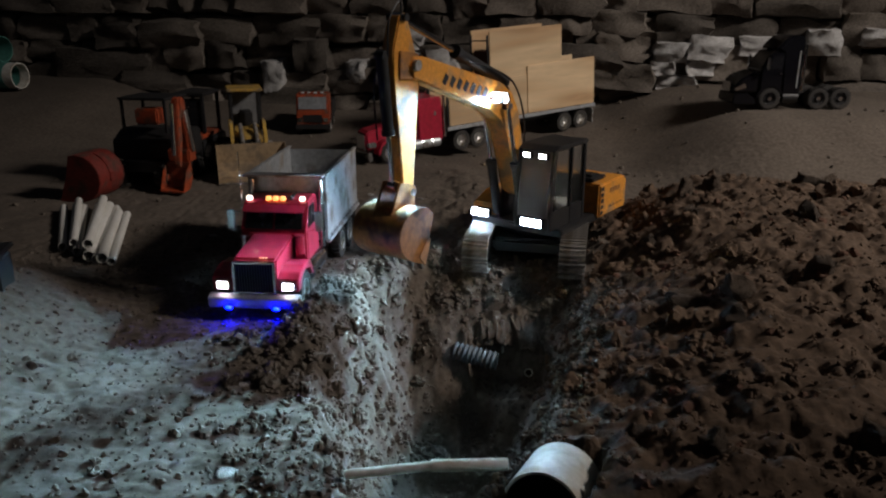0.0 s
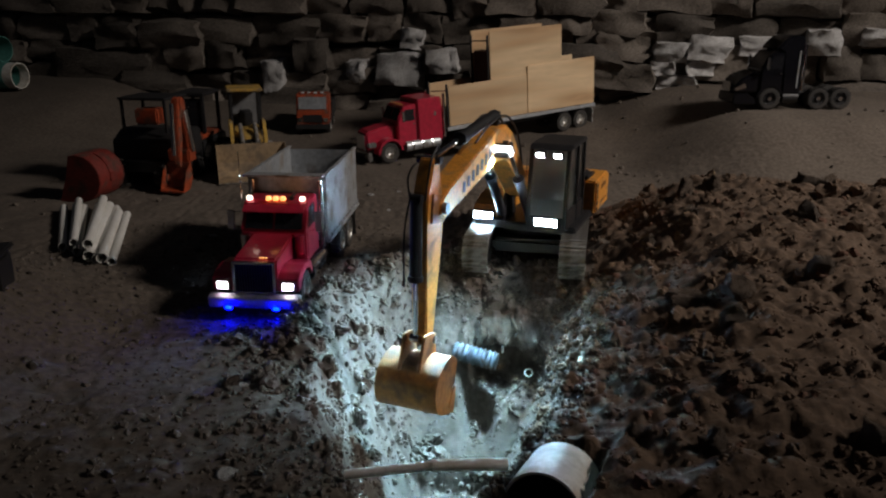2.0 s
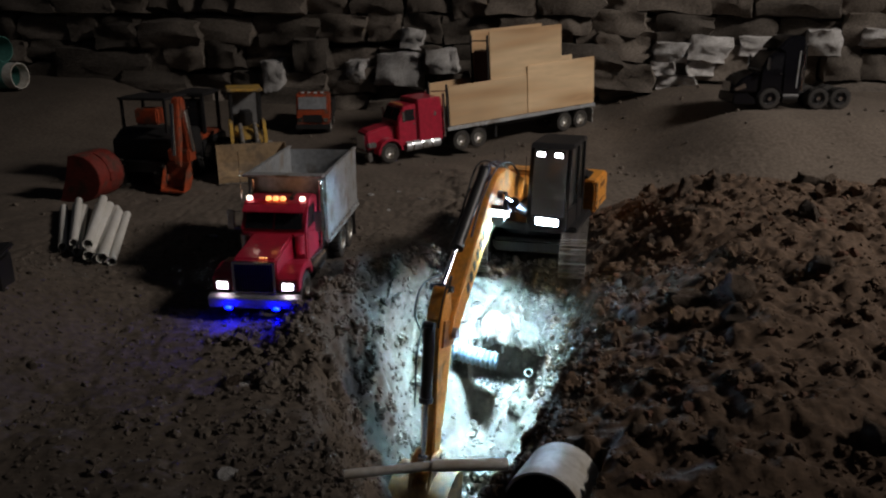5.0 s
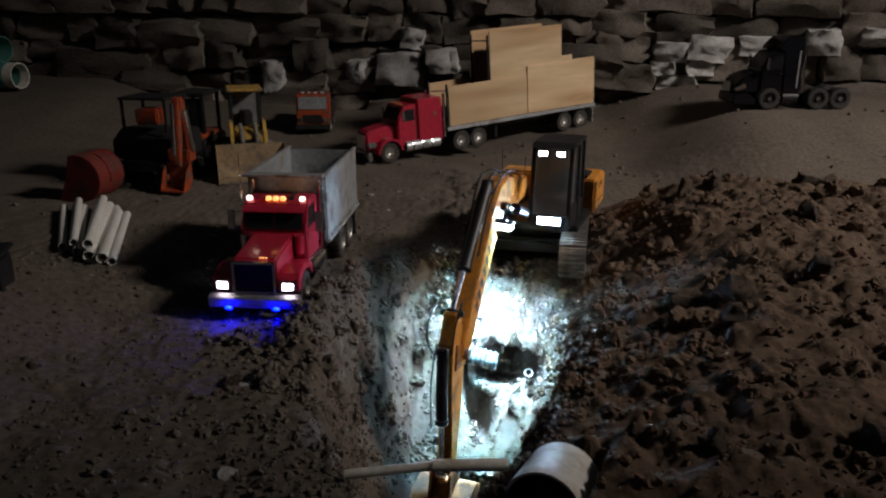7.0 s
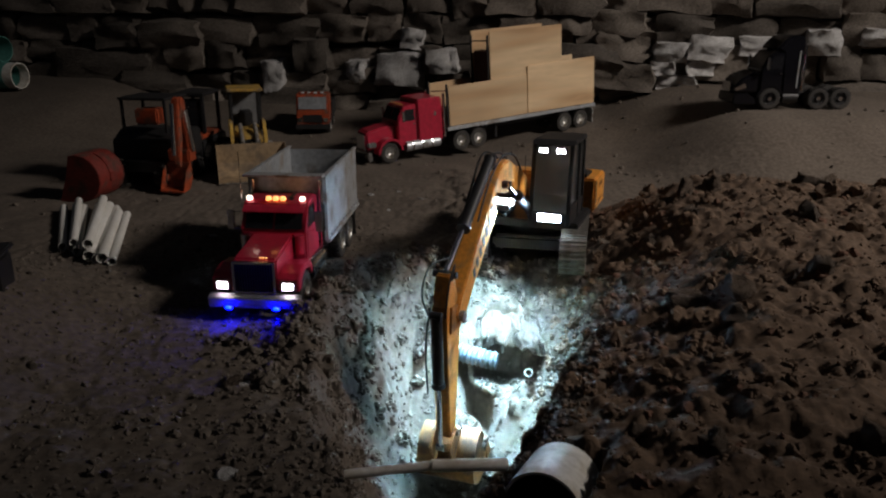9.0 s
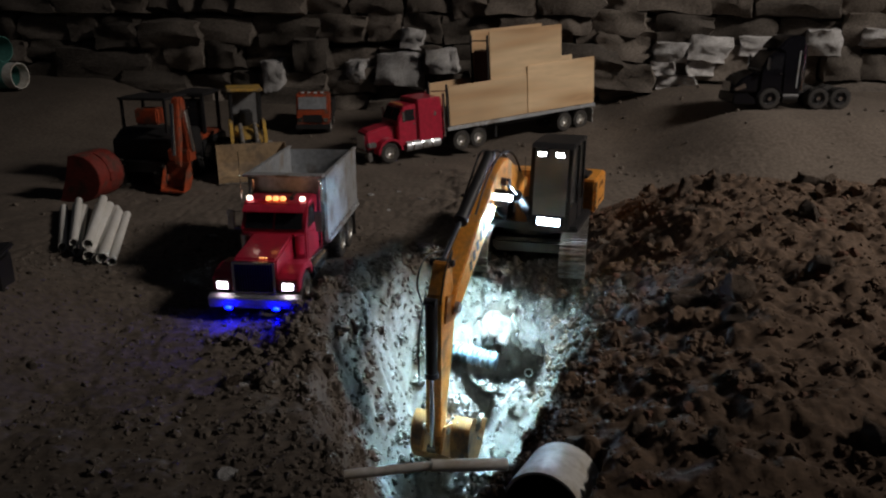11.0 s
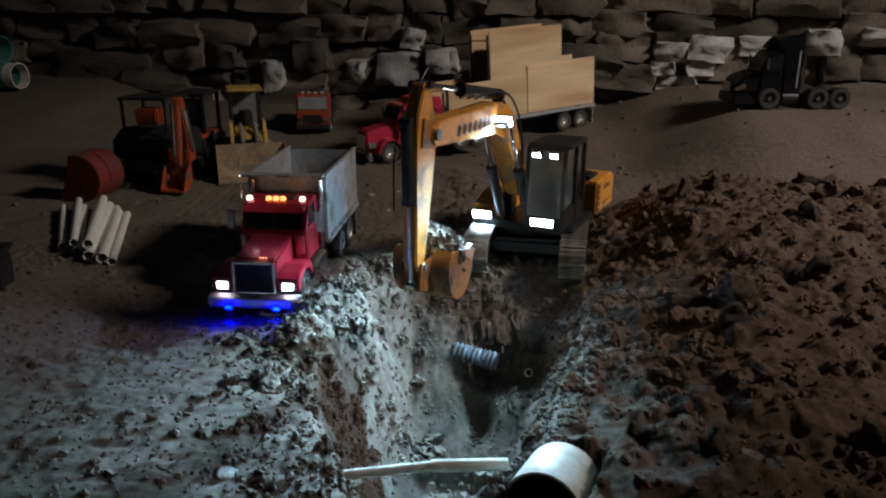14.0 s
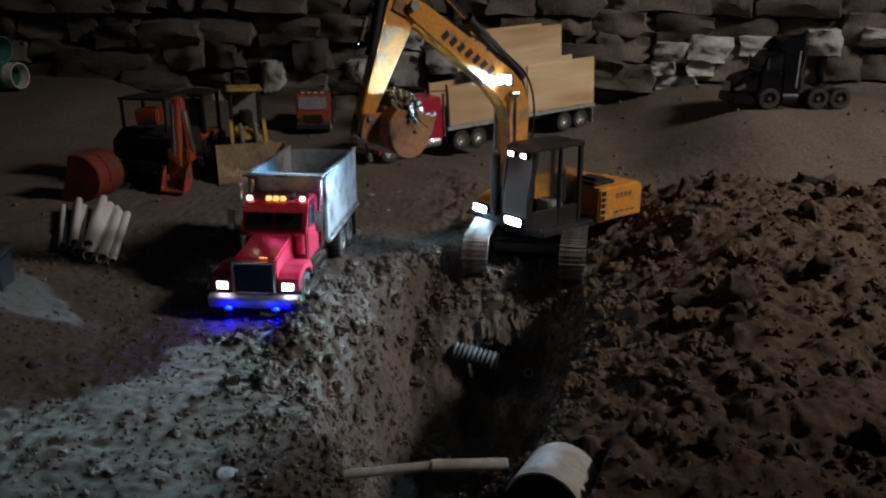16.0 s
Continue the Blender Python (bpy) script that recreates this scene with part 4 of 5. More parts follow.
def cabover(m, paint):
    """A short-nosed tractor with a tall swept sleeper; x = 0 at the front axle."""
    t = thing("semi_tractor", m, "parked glossy black road tractor with tall sleeper near the wall", "truck")
    part("chassis", box(-0.36, 0.10, -0.030, 0.030, 0.045, 0.066, 0.002), BLACK, t)
    part("bumper", prism([(0.150, 0.018), (0.165, 0.03), (0.160, 0.066), (0.10, 0.070), (0.06, 0.040), (0.06, 0.020)], -0.092, 0.092, 0.004), paint, t)
    part("hood", prism([(0.158, 0.070), (0.150, 0.110), (0.120, 0.140), (0.052, 0.162), (0.052, 0.070)], -0.085, 0.085, 0.008), paint, t)
    part("grille", box(0.155, 0.164, -0.045, 0.045, 0.072, 0.112, 0.002), CHROME, t)
    cab = part("cab", prism([(0.050, 0.055), (0.050, 0.165), (0.012, 0.235), (-0.002, 0.246), (-0.050, 0.248), (-0.050, 0.055)], -0.088, 0.088, 0.006), paint, t)
    part("windscreen", prism([(0.047, 0.172), (0.0495, 0.172), (0.0155, 0.234), (0.013, 0.234)], -0.074, 0.074, 0), TINT, cab)
    sleeper = part("sleeper", prism([(-0.0505, 0.055), (-0.0505, 0.250), (-0.004, 0.254), (-0.045, 0.300), (-0.075, 0.312), (-0.118, 0.312), (-0.126, 0.300), (-0.126, 0.055)], -0.090, 0.090, 0.006), paint, t)
    for s in (-1, 1):
        y = s * 0.0884
        part("fender", arch(0.0, 0.046, 0.052, s * 0.085 - 0.010, s * 0.085 + 0.006, 0.008, 5, 172), paint, t)
        part("headlight", prism([(0.152, 0.078), (0.155, 0.09), (0.115, 0.112), (0.105, 0.092)], s * 0.084 - 0.004, s * 0.084 + 0.004, 0.001), CHROME, t)
        part("side_window", prism([(0.028, 0.172), (0.002, 0.226), (-0.040, 0.226), (-0.040, 0.172)], y - 0.0008, y + 0.0008, 0), TINT, cab)
        part("handle", box(-0.042, -0.030, s * 0.0905 - 0.001, s * 0.0905 + 0.001, 0.150, 0.154, 0), CHROME, cab)
        bm = rod((0.02, s * 0.088, 0.215), (0.030, s * 0.112, 0.215), 0.0014, seg=6)
        box(0.026, 0.034, s * 0.113 - 0.009, s * 0.113 + 0.009, 0.170, 0.222, 0.002, bm)
        part("mirror", bm, CHROME, cab)
        part("exhaust_stack", rod((-0.138, s * 0.078, 0.075), (-0.138, s * 0.078, 0.275), 0.006, seg=14), CHROME, t)
        part("fuel_tank", rod((-0.122, s * 0.072, 0.050), (-0.055, s * 0.072, 0.050), 0.024, seg=20), BLACK, t, smooth=True)
        hubs = [wheel(t, 0.0, s * 0.078, 0.045, 0.045, 0.026, BLACK)]
        for x in (-0.215, -0.312):
            hubs.append(wheel(t, x, s * 0.078, 0.045, 0.045, 0.026, BLACK, twin=True))
        for w_ in hubs:
            part("hub_cap", rod((0, s * 0.004, 0), (0, s * 0.013, 0), 0.012, 0.008, seg=14), CHROME, w_, "bright hub cap", smooth=True)
        part("side_trim", box(-0.112, -0.107, s * 0.0905 - 0.001, s * 0.0905 + 0.001, 0.09, 0.25, 0), ALU, sleeper, "pale upright trim strip")
    for x in (0.0, -0.215, -0.312):
        part("axle", rod((x, -0.075, 0.045), (x, 0.075, 0.045), 0.008), BLACK, t)
    part("fifth_wheel", box(-0.30, -0.22, -0.035, 0.035, 0.066, 0.078, 0.003), BLACK, t)
    return t


SEMI = pose(-0.276, 3.467, 0.005, 0, 3.6, -149)
tractor("semi_tractor", SEMI, RED, "parked red road tractor with chrome tanks and sleeper", 0.262)
BLACK_GLOSS = material("black_gloss", (0.005, 0.005, 0.007), 0.14, 0, (0.010, 0.010, 0.012), 8, 0.4)
BLACK_GLOSS.node_tree.nodes["Principled BSDF"].inputs["Specular IOR Level"].default_value = 0.3
cabover(pose(1.435, 3.50, at(1.50, 3.42) + 0.004, 0, 0, 180), BLACK_GLOSS)

# flatbed trailer
trailer = thing("flatbed_trailer", SEMI, "long black flatbed trailer loaded with plywood sheets", "trailer")
part("deck", box(-1.19, -0.30, -0.092, 0.092, 0.098, 0.118, 0.002), BLACK, trailer, "black trailer deck")
for s in (-1, 1):
    part("side_rail", box(-1.19, -0.30, s * 0.093 - 0.003, s * 0.093 + 0.003, 0.100, 0.1165, 0.001), ALU, trailer)
    part("beam", prism([(-0.32, 0.098), (-0.50, 0.098), (-0.56, 0.070), (-1.15, 0.070), (-1.18, 0.098)], s * 0.035 - 0.006, s * 0.035 + 0.006, 0.001), BLACK, trailer)
    for x in (-0.99, -1.095):
        wheel(trailer, x, s * 0.080, 0.045, 0.045, 0.026, twin=True)
    part("mud_flap", box(-1.165, -1.162, s * 0.075 - 0.03, s * 0.075 + 0.03, 0.02, 0.095, 0.0005), material("pale_flap", (0.5, 0.5, 0.48), 0.6) if s > 0 else RUBBER, trailer)
    part("landing_leg", box(-0.60, -0.588, s * 0.05 - 0.006, s * 0.05 + 0.006, 0.022, 0.098, 0.001), BLACK, trailer)
for x in (-0.99, -1.095):
    part("axle", rod((x, -0.08, 0.045), (x, 0.08, 0.045), 0.009), BLACK, trailer)


def sheet(x0, x1, z1, y, label, tilt=0.0, z0=0.1185):
    """A plywood sheet standing on edge, with its layers showing at the rim."""
    rise = math.tan(radians(tilt)) * (x1 - x0)
    bm = prism([(x0, z0), (x1, z0), (x1, z1), (x0, z1 + rise)], y - 0.0035, y + 0.0035, 0.0006)
    ob = part("plywood_sheet", bm, PLY)
    ob.matrix_world = SEMI
    return tagged(ob, label, "plywood", "plywood sheets on the trailer")


for s in (-1, 1):
    sheet(-0.76, -0.315, 0.300, s * 0.086, "pale plywood sheet standing on edge on the trailer", 0.5)
    sheet(-1.185, -0.765, 0.345, s * 0.086, "knotty plywood sheet standing on edge on the trailer", 0.8)
    sheet(-0.98, -0.555, 0.520, s * 0.078, "tall plywood sheet rising over the lower load", 0.4)
stake_rack = thing("stake_rack", SEMI, "dark steel stakes with a bright cross handle on the load", "rack", "stake racks")
for x, z0, z1 in ((-0.309, 0.1185, 0.310),):
    for y in (-0.083, 0.083):
        part("stake", box(x - 0.004, x + 0.004, y - 0.004, y + 0.004, z0, z1, 0.001), BLACK, stake_rack)
    part("handle", rod((x, -0.06, z1 - 0.045), (x, 0.079, z1 - 0.03), 0.003), CHROME, stake_rack)
stake_rack = thing("stake_rack", SEMI, "dark steel stakes with a bright cross handle on the load", "rack", "stake racks")
for y in (-0.070, 0.0700):
    part("stake", box(-0.554, -0.546, y - 0.004, y + 0.004, 0.1185, 0.505, 0.001), BLACK, stake_rack)
part("handle", rod((-0.55, -0.06, 0.475), (-0.55, 0.066, 0.48), 0.003), CHROME, stake_rack)
crate = part("brown_crate", box(-0.60, -0.556, -0.06, 0.06, 0.1185, 0.43, 0.004), material("brown_stain", (0.10, 0.035, 0.02), 0.7, 0, (0.05, 0.02, 0.012), 12, 0.7, 0.2))
crate.matrix_world = SEMI
tagged(crate, "dark reddish-brown wooden crate between plywood sheets", "crate")

# ---- parked machines along the back ----


def crawler(parent, y, length, height, width, n, mat=STEEL, z=0.0):
    fr = part("track_frame", box(-length / 2 + height / 2, length / 2 - height / 2, y - width * 0.3, y + width * 0.3, z + height * 0.12, z + height * 0.88, 0.004), BLACK, parent)
    bm = box(-length * 0.55 / n * 2, length * 0.55 / n * 2, -width / 2, width / 2, -0.004, 0.001, 0.0)
    box(-0.004, 0.0, -width / 2, width / 2, 0.001, 0.006, 0, bm)
    me = bpy.data.meshes.new("track_shoe")
    bm.to_mesh(me)
    bm.free()
    me.materials.append(mat)
    for x, zz, a in track_outline(length, height, n):
        ob = new("track_shoe", me)
        ob.parent = fr
        ob.matrix_basis = pose(x, y, z + zz, 0, math.degrees(-a), 0)
    for x in (-length / 2 + height / 2, length / 2 - height / 2):
        part("idler", rod((x, y - width * 0.4, z + height / 2), (x, y + width * 0.4, z + height / 2), height * 0.42, seg=20), BLACK, fr)


def track_loader():
    gx_, gy_ = -0.843, 3.30
    t = thing("track_loader", pose(gx_, gy_, at(gx_, gy_) + 0.002, 0, 0, -73), "yellow tracked loader with wide bucket on the ground", "loader")
    for y in (-0.085, 0.085):
        crawler(t, y, 0.30, 0.085, 0.05, 26)
    part("body", prism([(-0.14, 0.06), (-0.14, 0.17), (0.03, 0.165), (0.13, 0.150), (0.135, 0.06)], -0.055, 0.055, 0.006), YELLOW, t)
    part("radiator_grille", box(0.135, 0.140, -0.045, 0.045, 0.07, 0.14, 0.002), BLACK, t)
    for x in (-0.12, 0.01):
        for y in (-0.06, 0.06):
            part("cab_post", box(x - 0.006, x + 0.006, y - 0.006, y + 0.006, 0.16, 0.322, 0.002), BLACK, t)
    part("cab_roof", box(-0.14, 0.03, -0.075, 0.075, 0.322, 0.336, 0.005), YELLOW, t, "dusty yellow cab roof")
    part("rear_panel", box(-0.124, -0.116, -0.054, 0.054, 0.17, 0.320, 0.002), material("grey_panel", (0.16, 0.16, 0.16), 0.5), t)
    part("seat", box(-0.10, -0.05, -0.03, 0.03, 0.165, 0.235, 0.008), BLACK, t)
    for y in (-0.068, 0.068):
        arm = part("lift_arm", prism([(-0.02, 0.175), (-0.02, 0.205), (0.05, 0.205), (0.19, 0.085), (0.19, 0.055), (0.17, 0.055), (0.05, 0.172)], y - 0.008, y + 0.008, 0.002), YELLOW, t)
        part("ram", rod((0.02, y, 0.11), (0.13, y, 0.125), 0.008), CHROME, arm)
    for y in (-0.03, 0.03):
        part("tilt_ram", rod((0.05, y, 0.19), (0.185, y, 0.13), 0.009), STEEL, t)
    prof = [(0.20, 0.135), (0.195, 0.06), (0.20, 0.02), (0.225, 0.004), (0.31, 0.0), (0.31, 0.005), (0.23, 0.010), (0.208, 0.025), (0.203, 0.06), (0.207, 0.135)]
    bm = prism(prof, -0.135, 0.135, 0)
    for y in (-0.138, 0.135):
        prism([(0.20, 0.135), (0.195, 0.06), (0.20, 0.02), (0.225, 0.0), (0.31, 0.0), (0.25, 0.10), (0.215, 0.135)], y, y + 0.003, 0, bm)
    b = part("bucket", bm, material("bucket_steel", (0.40, 0.29, 0.17), 0.6, 0.2, (0.22, 0.15, 0.09), 9, 0.8, 0.2, 6, dirt=DUST), t, "worn tan loader bucket")
    part("cutting_edge", box(0.296, 0.318, -0.138, 0.138, -0.003, 0.0, 0), STEEL, b)
    return t


def mini_digger():
    gx_, gy_ = -1.10, 3.02
    t = thing("mini_digger", pose(gx_, gy_, at(gx_, gy_) + 0.002, 0, 0, -100), "old orange tracked digger with folded arm and black tracks", "excavator")
    for y in (-0.16, 0.05):
        crawler(t, y, 0.30, 0.08, 0.055, 24, RUBBER)
    part("carbody", box(-0.08, 0.08, -0.14, 0.04, 0.05, 0.095, 0.004), BLACK, t)
    part("body", prism([(-0.16, 0.095), (-0.16, 0.20), (-0.02, 0.21), (0.05, 0.17), (0.05, 0.095)], -0.20, 0.075, 0.008), BLACK, t)
    part("side_panel", box(-0.02, 0.055, -0.085, 0.010, 0.235, 0.295, 0.006), RUST, t, "orange cab panel")
    for x in (-0.12, 0.03):
        for y in (-0.15, 0.03):
            part("cab_post", box(x - 0.005, x + 0.005, y - 0.005, y + 0.005, 0.20, 0.325, 0.001), BLACK, t)
    part("cab_roof", box(-0.14, 0.045, -0.16, 0.04, 0.325, 0.335, 0.003), BLACK, t)
    boom_ = part("boom", prism([(0.04, 0.12), (0.03, 0.16), (0.08, 0.345), (0.105, 0.352), (0.115, 0.33), (0.075, 0.13)], 0.110, 0.140, 0.003), RUST, t, "old orange boom")
    part("boom_mount", box(0.03, 0.09, 0.055, 0.145, 0.10, 0.15, 0.006), RUST, t, "orange swing bracket")
    part("stick", prism([(0.10, 0.352), (0.125, 0.345), (0.15, 0.10), (0.135, 0.09), (0.11, 0.20)], 0.113, 0.137, 0.003), RUST, t)
    part("ram", rod((0.06, 0.148, 0.14), (0.09, 0.148, 0.30), 0.009), CHROME, boom_)
    part("ram", rod((0.145, 0.125, 0.33), (0.165, 0.125, 0.14), 0.008), CHROME, boom_)
    prof = [(0.125, 0.11), (0.12, 0.05), (0.145, 0.01), (0.20, 0.006), (0.20, 0.012), (0.15, 0.018), (0.130, 0.05), (0.132, 0.11)]
    bm = prism(prof, 0.075, 0.165, 0)
    for y in (0.072, 0.165):
        prism([(0.125, 0.11), (0.12, 0.05), (0.145, 0.01), (0.20, 0.006), (0.165, 0.08)], y, y + 0.003, 0, bm)
    part("bucket", bm, RUST, t)
    return t


def skid_loader():
    gx_, gy_ = -1.06, 3.34
    t = thing("wheel_loader", pose(gx_, gy_, at(gx_, gy_) + 0.002, 0, 0, -95), "dark machine with black cab and an orange body band", "loader")
    for x in (-0.09, 0.08):
        for y in (-0.085, 0.085):
            wheel(t, x, y, 0.055, 0.055, 0.04, BLACK)
    part("body", box(-0.15, 0.13, -0.062, 0.062, 0.05, 0.135, 0.008), BLACK, t)
    part("body_band", box(-0.10, 0.14, -0.064, 0.064, 0.137, 0.155, 0.004), RUST, t, "orange painted band")
    for x in (-0.09, 0.08):
        for y in (-0.055, 0.055):
            part("cab_post", box(x - 0.007, x + 0.007, y - 0.007, y + 0.007, 0.155, 0.31, 0.002), BLACK, t)
    part("windscreen", box(0.078, 0.082, -0.048, 0.048, 0.16, 0.30, 0), TINT, t)
    part("cab_roof", box(-0.10, 0.095, -0.068, 0.068, 0.31, 0.325, 0.005), BLACK, t)
    part("beacon", box(0.088, 0.094, -0.01, 0.002, 0.262, 0.27, 0.001), CHROME, t)
    return t


def small_truck():
    gx_, gy_ = -0.68, 4.02
    t = thing("small_truck", pose(gx_, gy_, at(gx_, gy_) + 0.002, 0, 0, -88), "faded red-orange truck with a pale windscreen by the wall", "truck")
    part("chassis", box(-0.30, 0.0, -0.05, 0.05, 0.05, 0.07, 0.002), BLACK, t)
    part("cab", prism([(0.0, 0.05), (0.0, 0.13), (-0.02, 0.205), (-0.03, 0.212), (-0.12, 0.212), (-0.12, 0.05)], -0.085, 0.085, 0.006), RUST, t, "faded red-orange cab")
    part("windscreen", prism([(0.0005, 0.135), (0.003, 0.135), (-0.0155, 0.195), (-0.018, 0.195)], -0.072, 0.072, 0), material("pale_glass", (0.24, 0.25, 0.26), 0.35, 0, (0.14, 0.14, 0.15), 12, 0.6), t)
    part("bumper", box(-0.005, 0.010, -0.09, 0.09, 0.03, 0.055, 0.003), BLACK, t)
    part("grille", box(0.0, 0.004, -0.05, 0.05, 0.065, 0.105, 0.001), BLACK, t)
    for y in (-0.05, -0.017, 0.017, 0.05):
        part("roof_light", box(-0.035, -0.022, y - 0.008, y + 0.008, 0.2125, 0.220, 0.001), material("clear_marker", (0.7, 0.7, 0.7), 0.2) if y == -0.05 else bpy.data.materials["clear_marker"], t)
    for s in (-1, 1):
        lamp = part("headlight", box(-0.004, 0.005, s * 0.068 - 0.012, s * 0.068 + 0.012, 0.068, 0.09, 0.002), CHROME, t)
        for x in (-0.055, -0.22):
            wheel(t, x, s * 0.075, 0.042, 0.042, 0.026)
    part("box_body", box(-0.31, -0.13, -0.09, 0.09, 0.075, 0.16, 0.003), BLACK, t)
    return t


track_loader()
mini_digger()
skid_loader()
small_truck()

# spare bucket lying on its back by the pipes
gx_, gy_ = -1.30, 2.78
spare = thing("spare_bucket", pose(gx_, gy_, at(gx_, gy_) - 0.004, 0, 0, 168), "dull dark red spare digger bucket lying on the soil", "bucket")
DULL_RED = material("dull_red", (0.20, 0.022, 0.014), 0.6, 0, (0.10, 0.014, 0.010), 12, 0.8, 0.3, 6, dirt=(0.07, 0.03, 0.02))
curve = [radians(a) for a in range(-90, -291, -20)]
outer = [(0.085, 0.0)] + [(0.088 * math.cos(a), 0.086 + 0.086 * math.sin(a)) for a in curve]
inner = [(0.081 * math.cos(a), 0.086 + 0.079 * math.sin(a)) for a in reversed(curve)] + [(0.085, 0.006)]
part("shell", prism(outer + inner, -0.070, 0.070, 0), DULL_RED, spare, smooth=True)
for y in (-0.0745, 0.0705):
    part("side_plate", prism(outer + [(0.045, 0.10)], y, y + 0.004, 0.0008), DULL_RED, spare)
part("back_rib", prism([(0.092 * math.cos(a), 0.086 + 0.090 * math.sin(a)) for a in curve[4:9]] + [(0.087 * math.cos(a), 0.086 + 0.085 * math.sin(a)) for a in reversed(curve[4:9])], -0.012, 0.012, 0), DULL_RED, spare)
for k in range(4):
    y = -0.06 + k * 0.04
    part("tooth", prism([(0.08, 0.0), (0.108, 0.002), (0.08, 0.010)], y - 0.006, y + 0.006, 0), STEEL, spare)

# ---- pipes ----
for k, (xn, yn, xf, yf, r, lift) in enumerate((
        (-1.110, 2.130, -1.312, 2.57, 0.0125, 0), (-1.076, 2.120, -1.272, 2.58, 0.0125, 0), (-1.044, 2.080, -1.232, 2.55, 0.0125, 0),
        (-1.012, 2.060, -1.196, 2.58, 0.0125, 0), (-0.978, 2.010, -1.158, 2.58, 0.0155, 0), (-0.950, 1.990, -1.125, 2.56, 0.0125, 0),
        (-0.922, 1.965, -1.095, 2.50, 0.0150, 0), (-0.895, 1.960, -1.062, 2.49, 0.0120, 0), (-0.996, 2.050, -1.176, 2.58, 0.0140, 0.026),
        (-1.060, 2.100, -1.252, 2.56, 0.0120, 0.023))):
    za, zb = at(xn, yn) + r + lift + 0.002, at(xf, yf) + r + lift + 0.002
    za = max(za, at((xn + xf) / 2, (yn + yf) / 2) * 0.5 + za * 0.5)
    ob = part("white_pipe", tube((xn, yn, za), (xf, yf, zb), r, 0.0018, 18), PVC_CLEAN, smooth=True)
    tagged(ob, "white plastic pipe in a loose pile on the soil", "pipe", "white pipes in the pile")
big = part("large_pipe", tube(PIPE_A, PIPE_B + (PIPE_B - PIPE_A) * 0.02, 0.060, 0.004, 40), PVC, smooth=True)
tagged(big, "short large white plastic pipe at the trench edge", "pipe")
# black tube and plug put the pipe's inner shade into colour
part("inner_lining", tube(PIPE_A + (PIPE_B - PIPE_A) * 0.01, PIPE_B, 0.0557, 0.001, 40), BLACK, big, "black tube for the shade inside the pipe", smooth=True)
part("soil_plug", rod(PIPE_A + (PIPE_B - PIPE_A) * 0.9, PIPE_B, 0.0545, seg=40), BLACK, big, "soil plug coloured black for the shade inside the pipe")
front = part("thin_pipe", tube((-0.150, 1.005, 0.012), (-0.012, 1.018, 0.020), 0.0075, 0.0015, 14), PVC, smooth=True)
tagged(front, "thin white plastic pipe laid across the trench", "pipe")
part("sleeve", tube((-0.018, 1.0175, 0.0197), (0.100, 1.030, 0.014), 0.0098, 0.0018, 14), PVC, front, smooth=True)
corr = part("corrugated_pipe", tube((0.030, 1.795, -0.158), (0.136, 1.760, -0.172), 0.0225, 0.003, 26, waves=9, depth=0.0028), BLUE_PIPE, smooth=True)
tagged(corr, "blue-grey corrugated drain pipe poking out of the trench side", "pipe")
stub = part("pipe_stub", tube((0.212, 1.715, -0.180), (0.231, 1.870, -0.2595), 0.0105, 0.002, 18), PVC, smooth=True)
tagged(stub, "thin white pipe stub poking from the trench end", "pipe")
base = at(-2.45, 4.50)
teal = part("teal_pipe", tube((-3.0, 4.60, base + 0.085), (-2.47, 4.48, base + 0.085), 0.075, 0.005, 30), TEAL, smooth=True)
tagged(teal, "teal plastic pipe lying on the soil by the wall", "pipe", "teal pipes")
teal2 = part("teal_pipe", tube((-3.0, 4.62, base + 0.235), (-2.50, 4.50, base + 0.230), 0.072, 0.005, 30), TEAL, smooth=True)
tagged(teal2, "teal plastic pipe stacked on another pipe", "pipe", "teal pipes")
part("pipe_end", tube((-2.468, 4.4795, base + 0.085), (-2.41, 4.466, base + 0.085), 0.073, 0.006, 30), PVC, teal, "white pipe coupling", smooth=True)
z0 = at(-0.97, 1.56) - 0.02
bin_ = thing("black_bin", pose(-1.02, 1.58, z0, 0, 0, 12), "black plastic crate half sunk in the soil bank", "crate")
bm = box(-0.06, 0.06, -0.05, 0.05, 0.0, 0.085, 0.008)
part("body", bm, BLACK, bin_)
part("lip", box(-0.066, 0.066, -0.056, 0.056, 0.086, 0.097, 0.003), BLACK, bin_)

# ---- loose soil: clods and stones ----


def chunk(seed, n=1):
    """Vertices and faces of a rough lump one unit across."""
    bm = bmesh.new()
    bmesh.ops.create_icosphere(bm, subdivisions=n, radius=0.5)
    off = Vector((seed * 5.1, seed * 2.3, seed * 9.7))
    for v in bm.verts:
        v.co *= 1 + 0.60 * noise.noise(v.co * 2.6 + off) + 0.34 * noise.noise(v.co * 6 + off) + (0.22 * noise.noise(v.co * 14 + off) if n > 1 else 0)
    bm.verts.ensure_lookup_table()
    out = (np.array([v.co[:] for v in bm.verts]), np.array([[v.index for v in f.verts] for f in bm.faces]))
    bm.free()
    return out


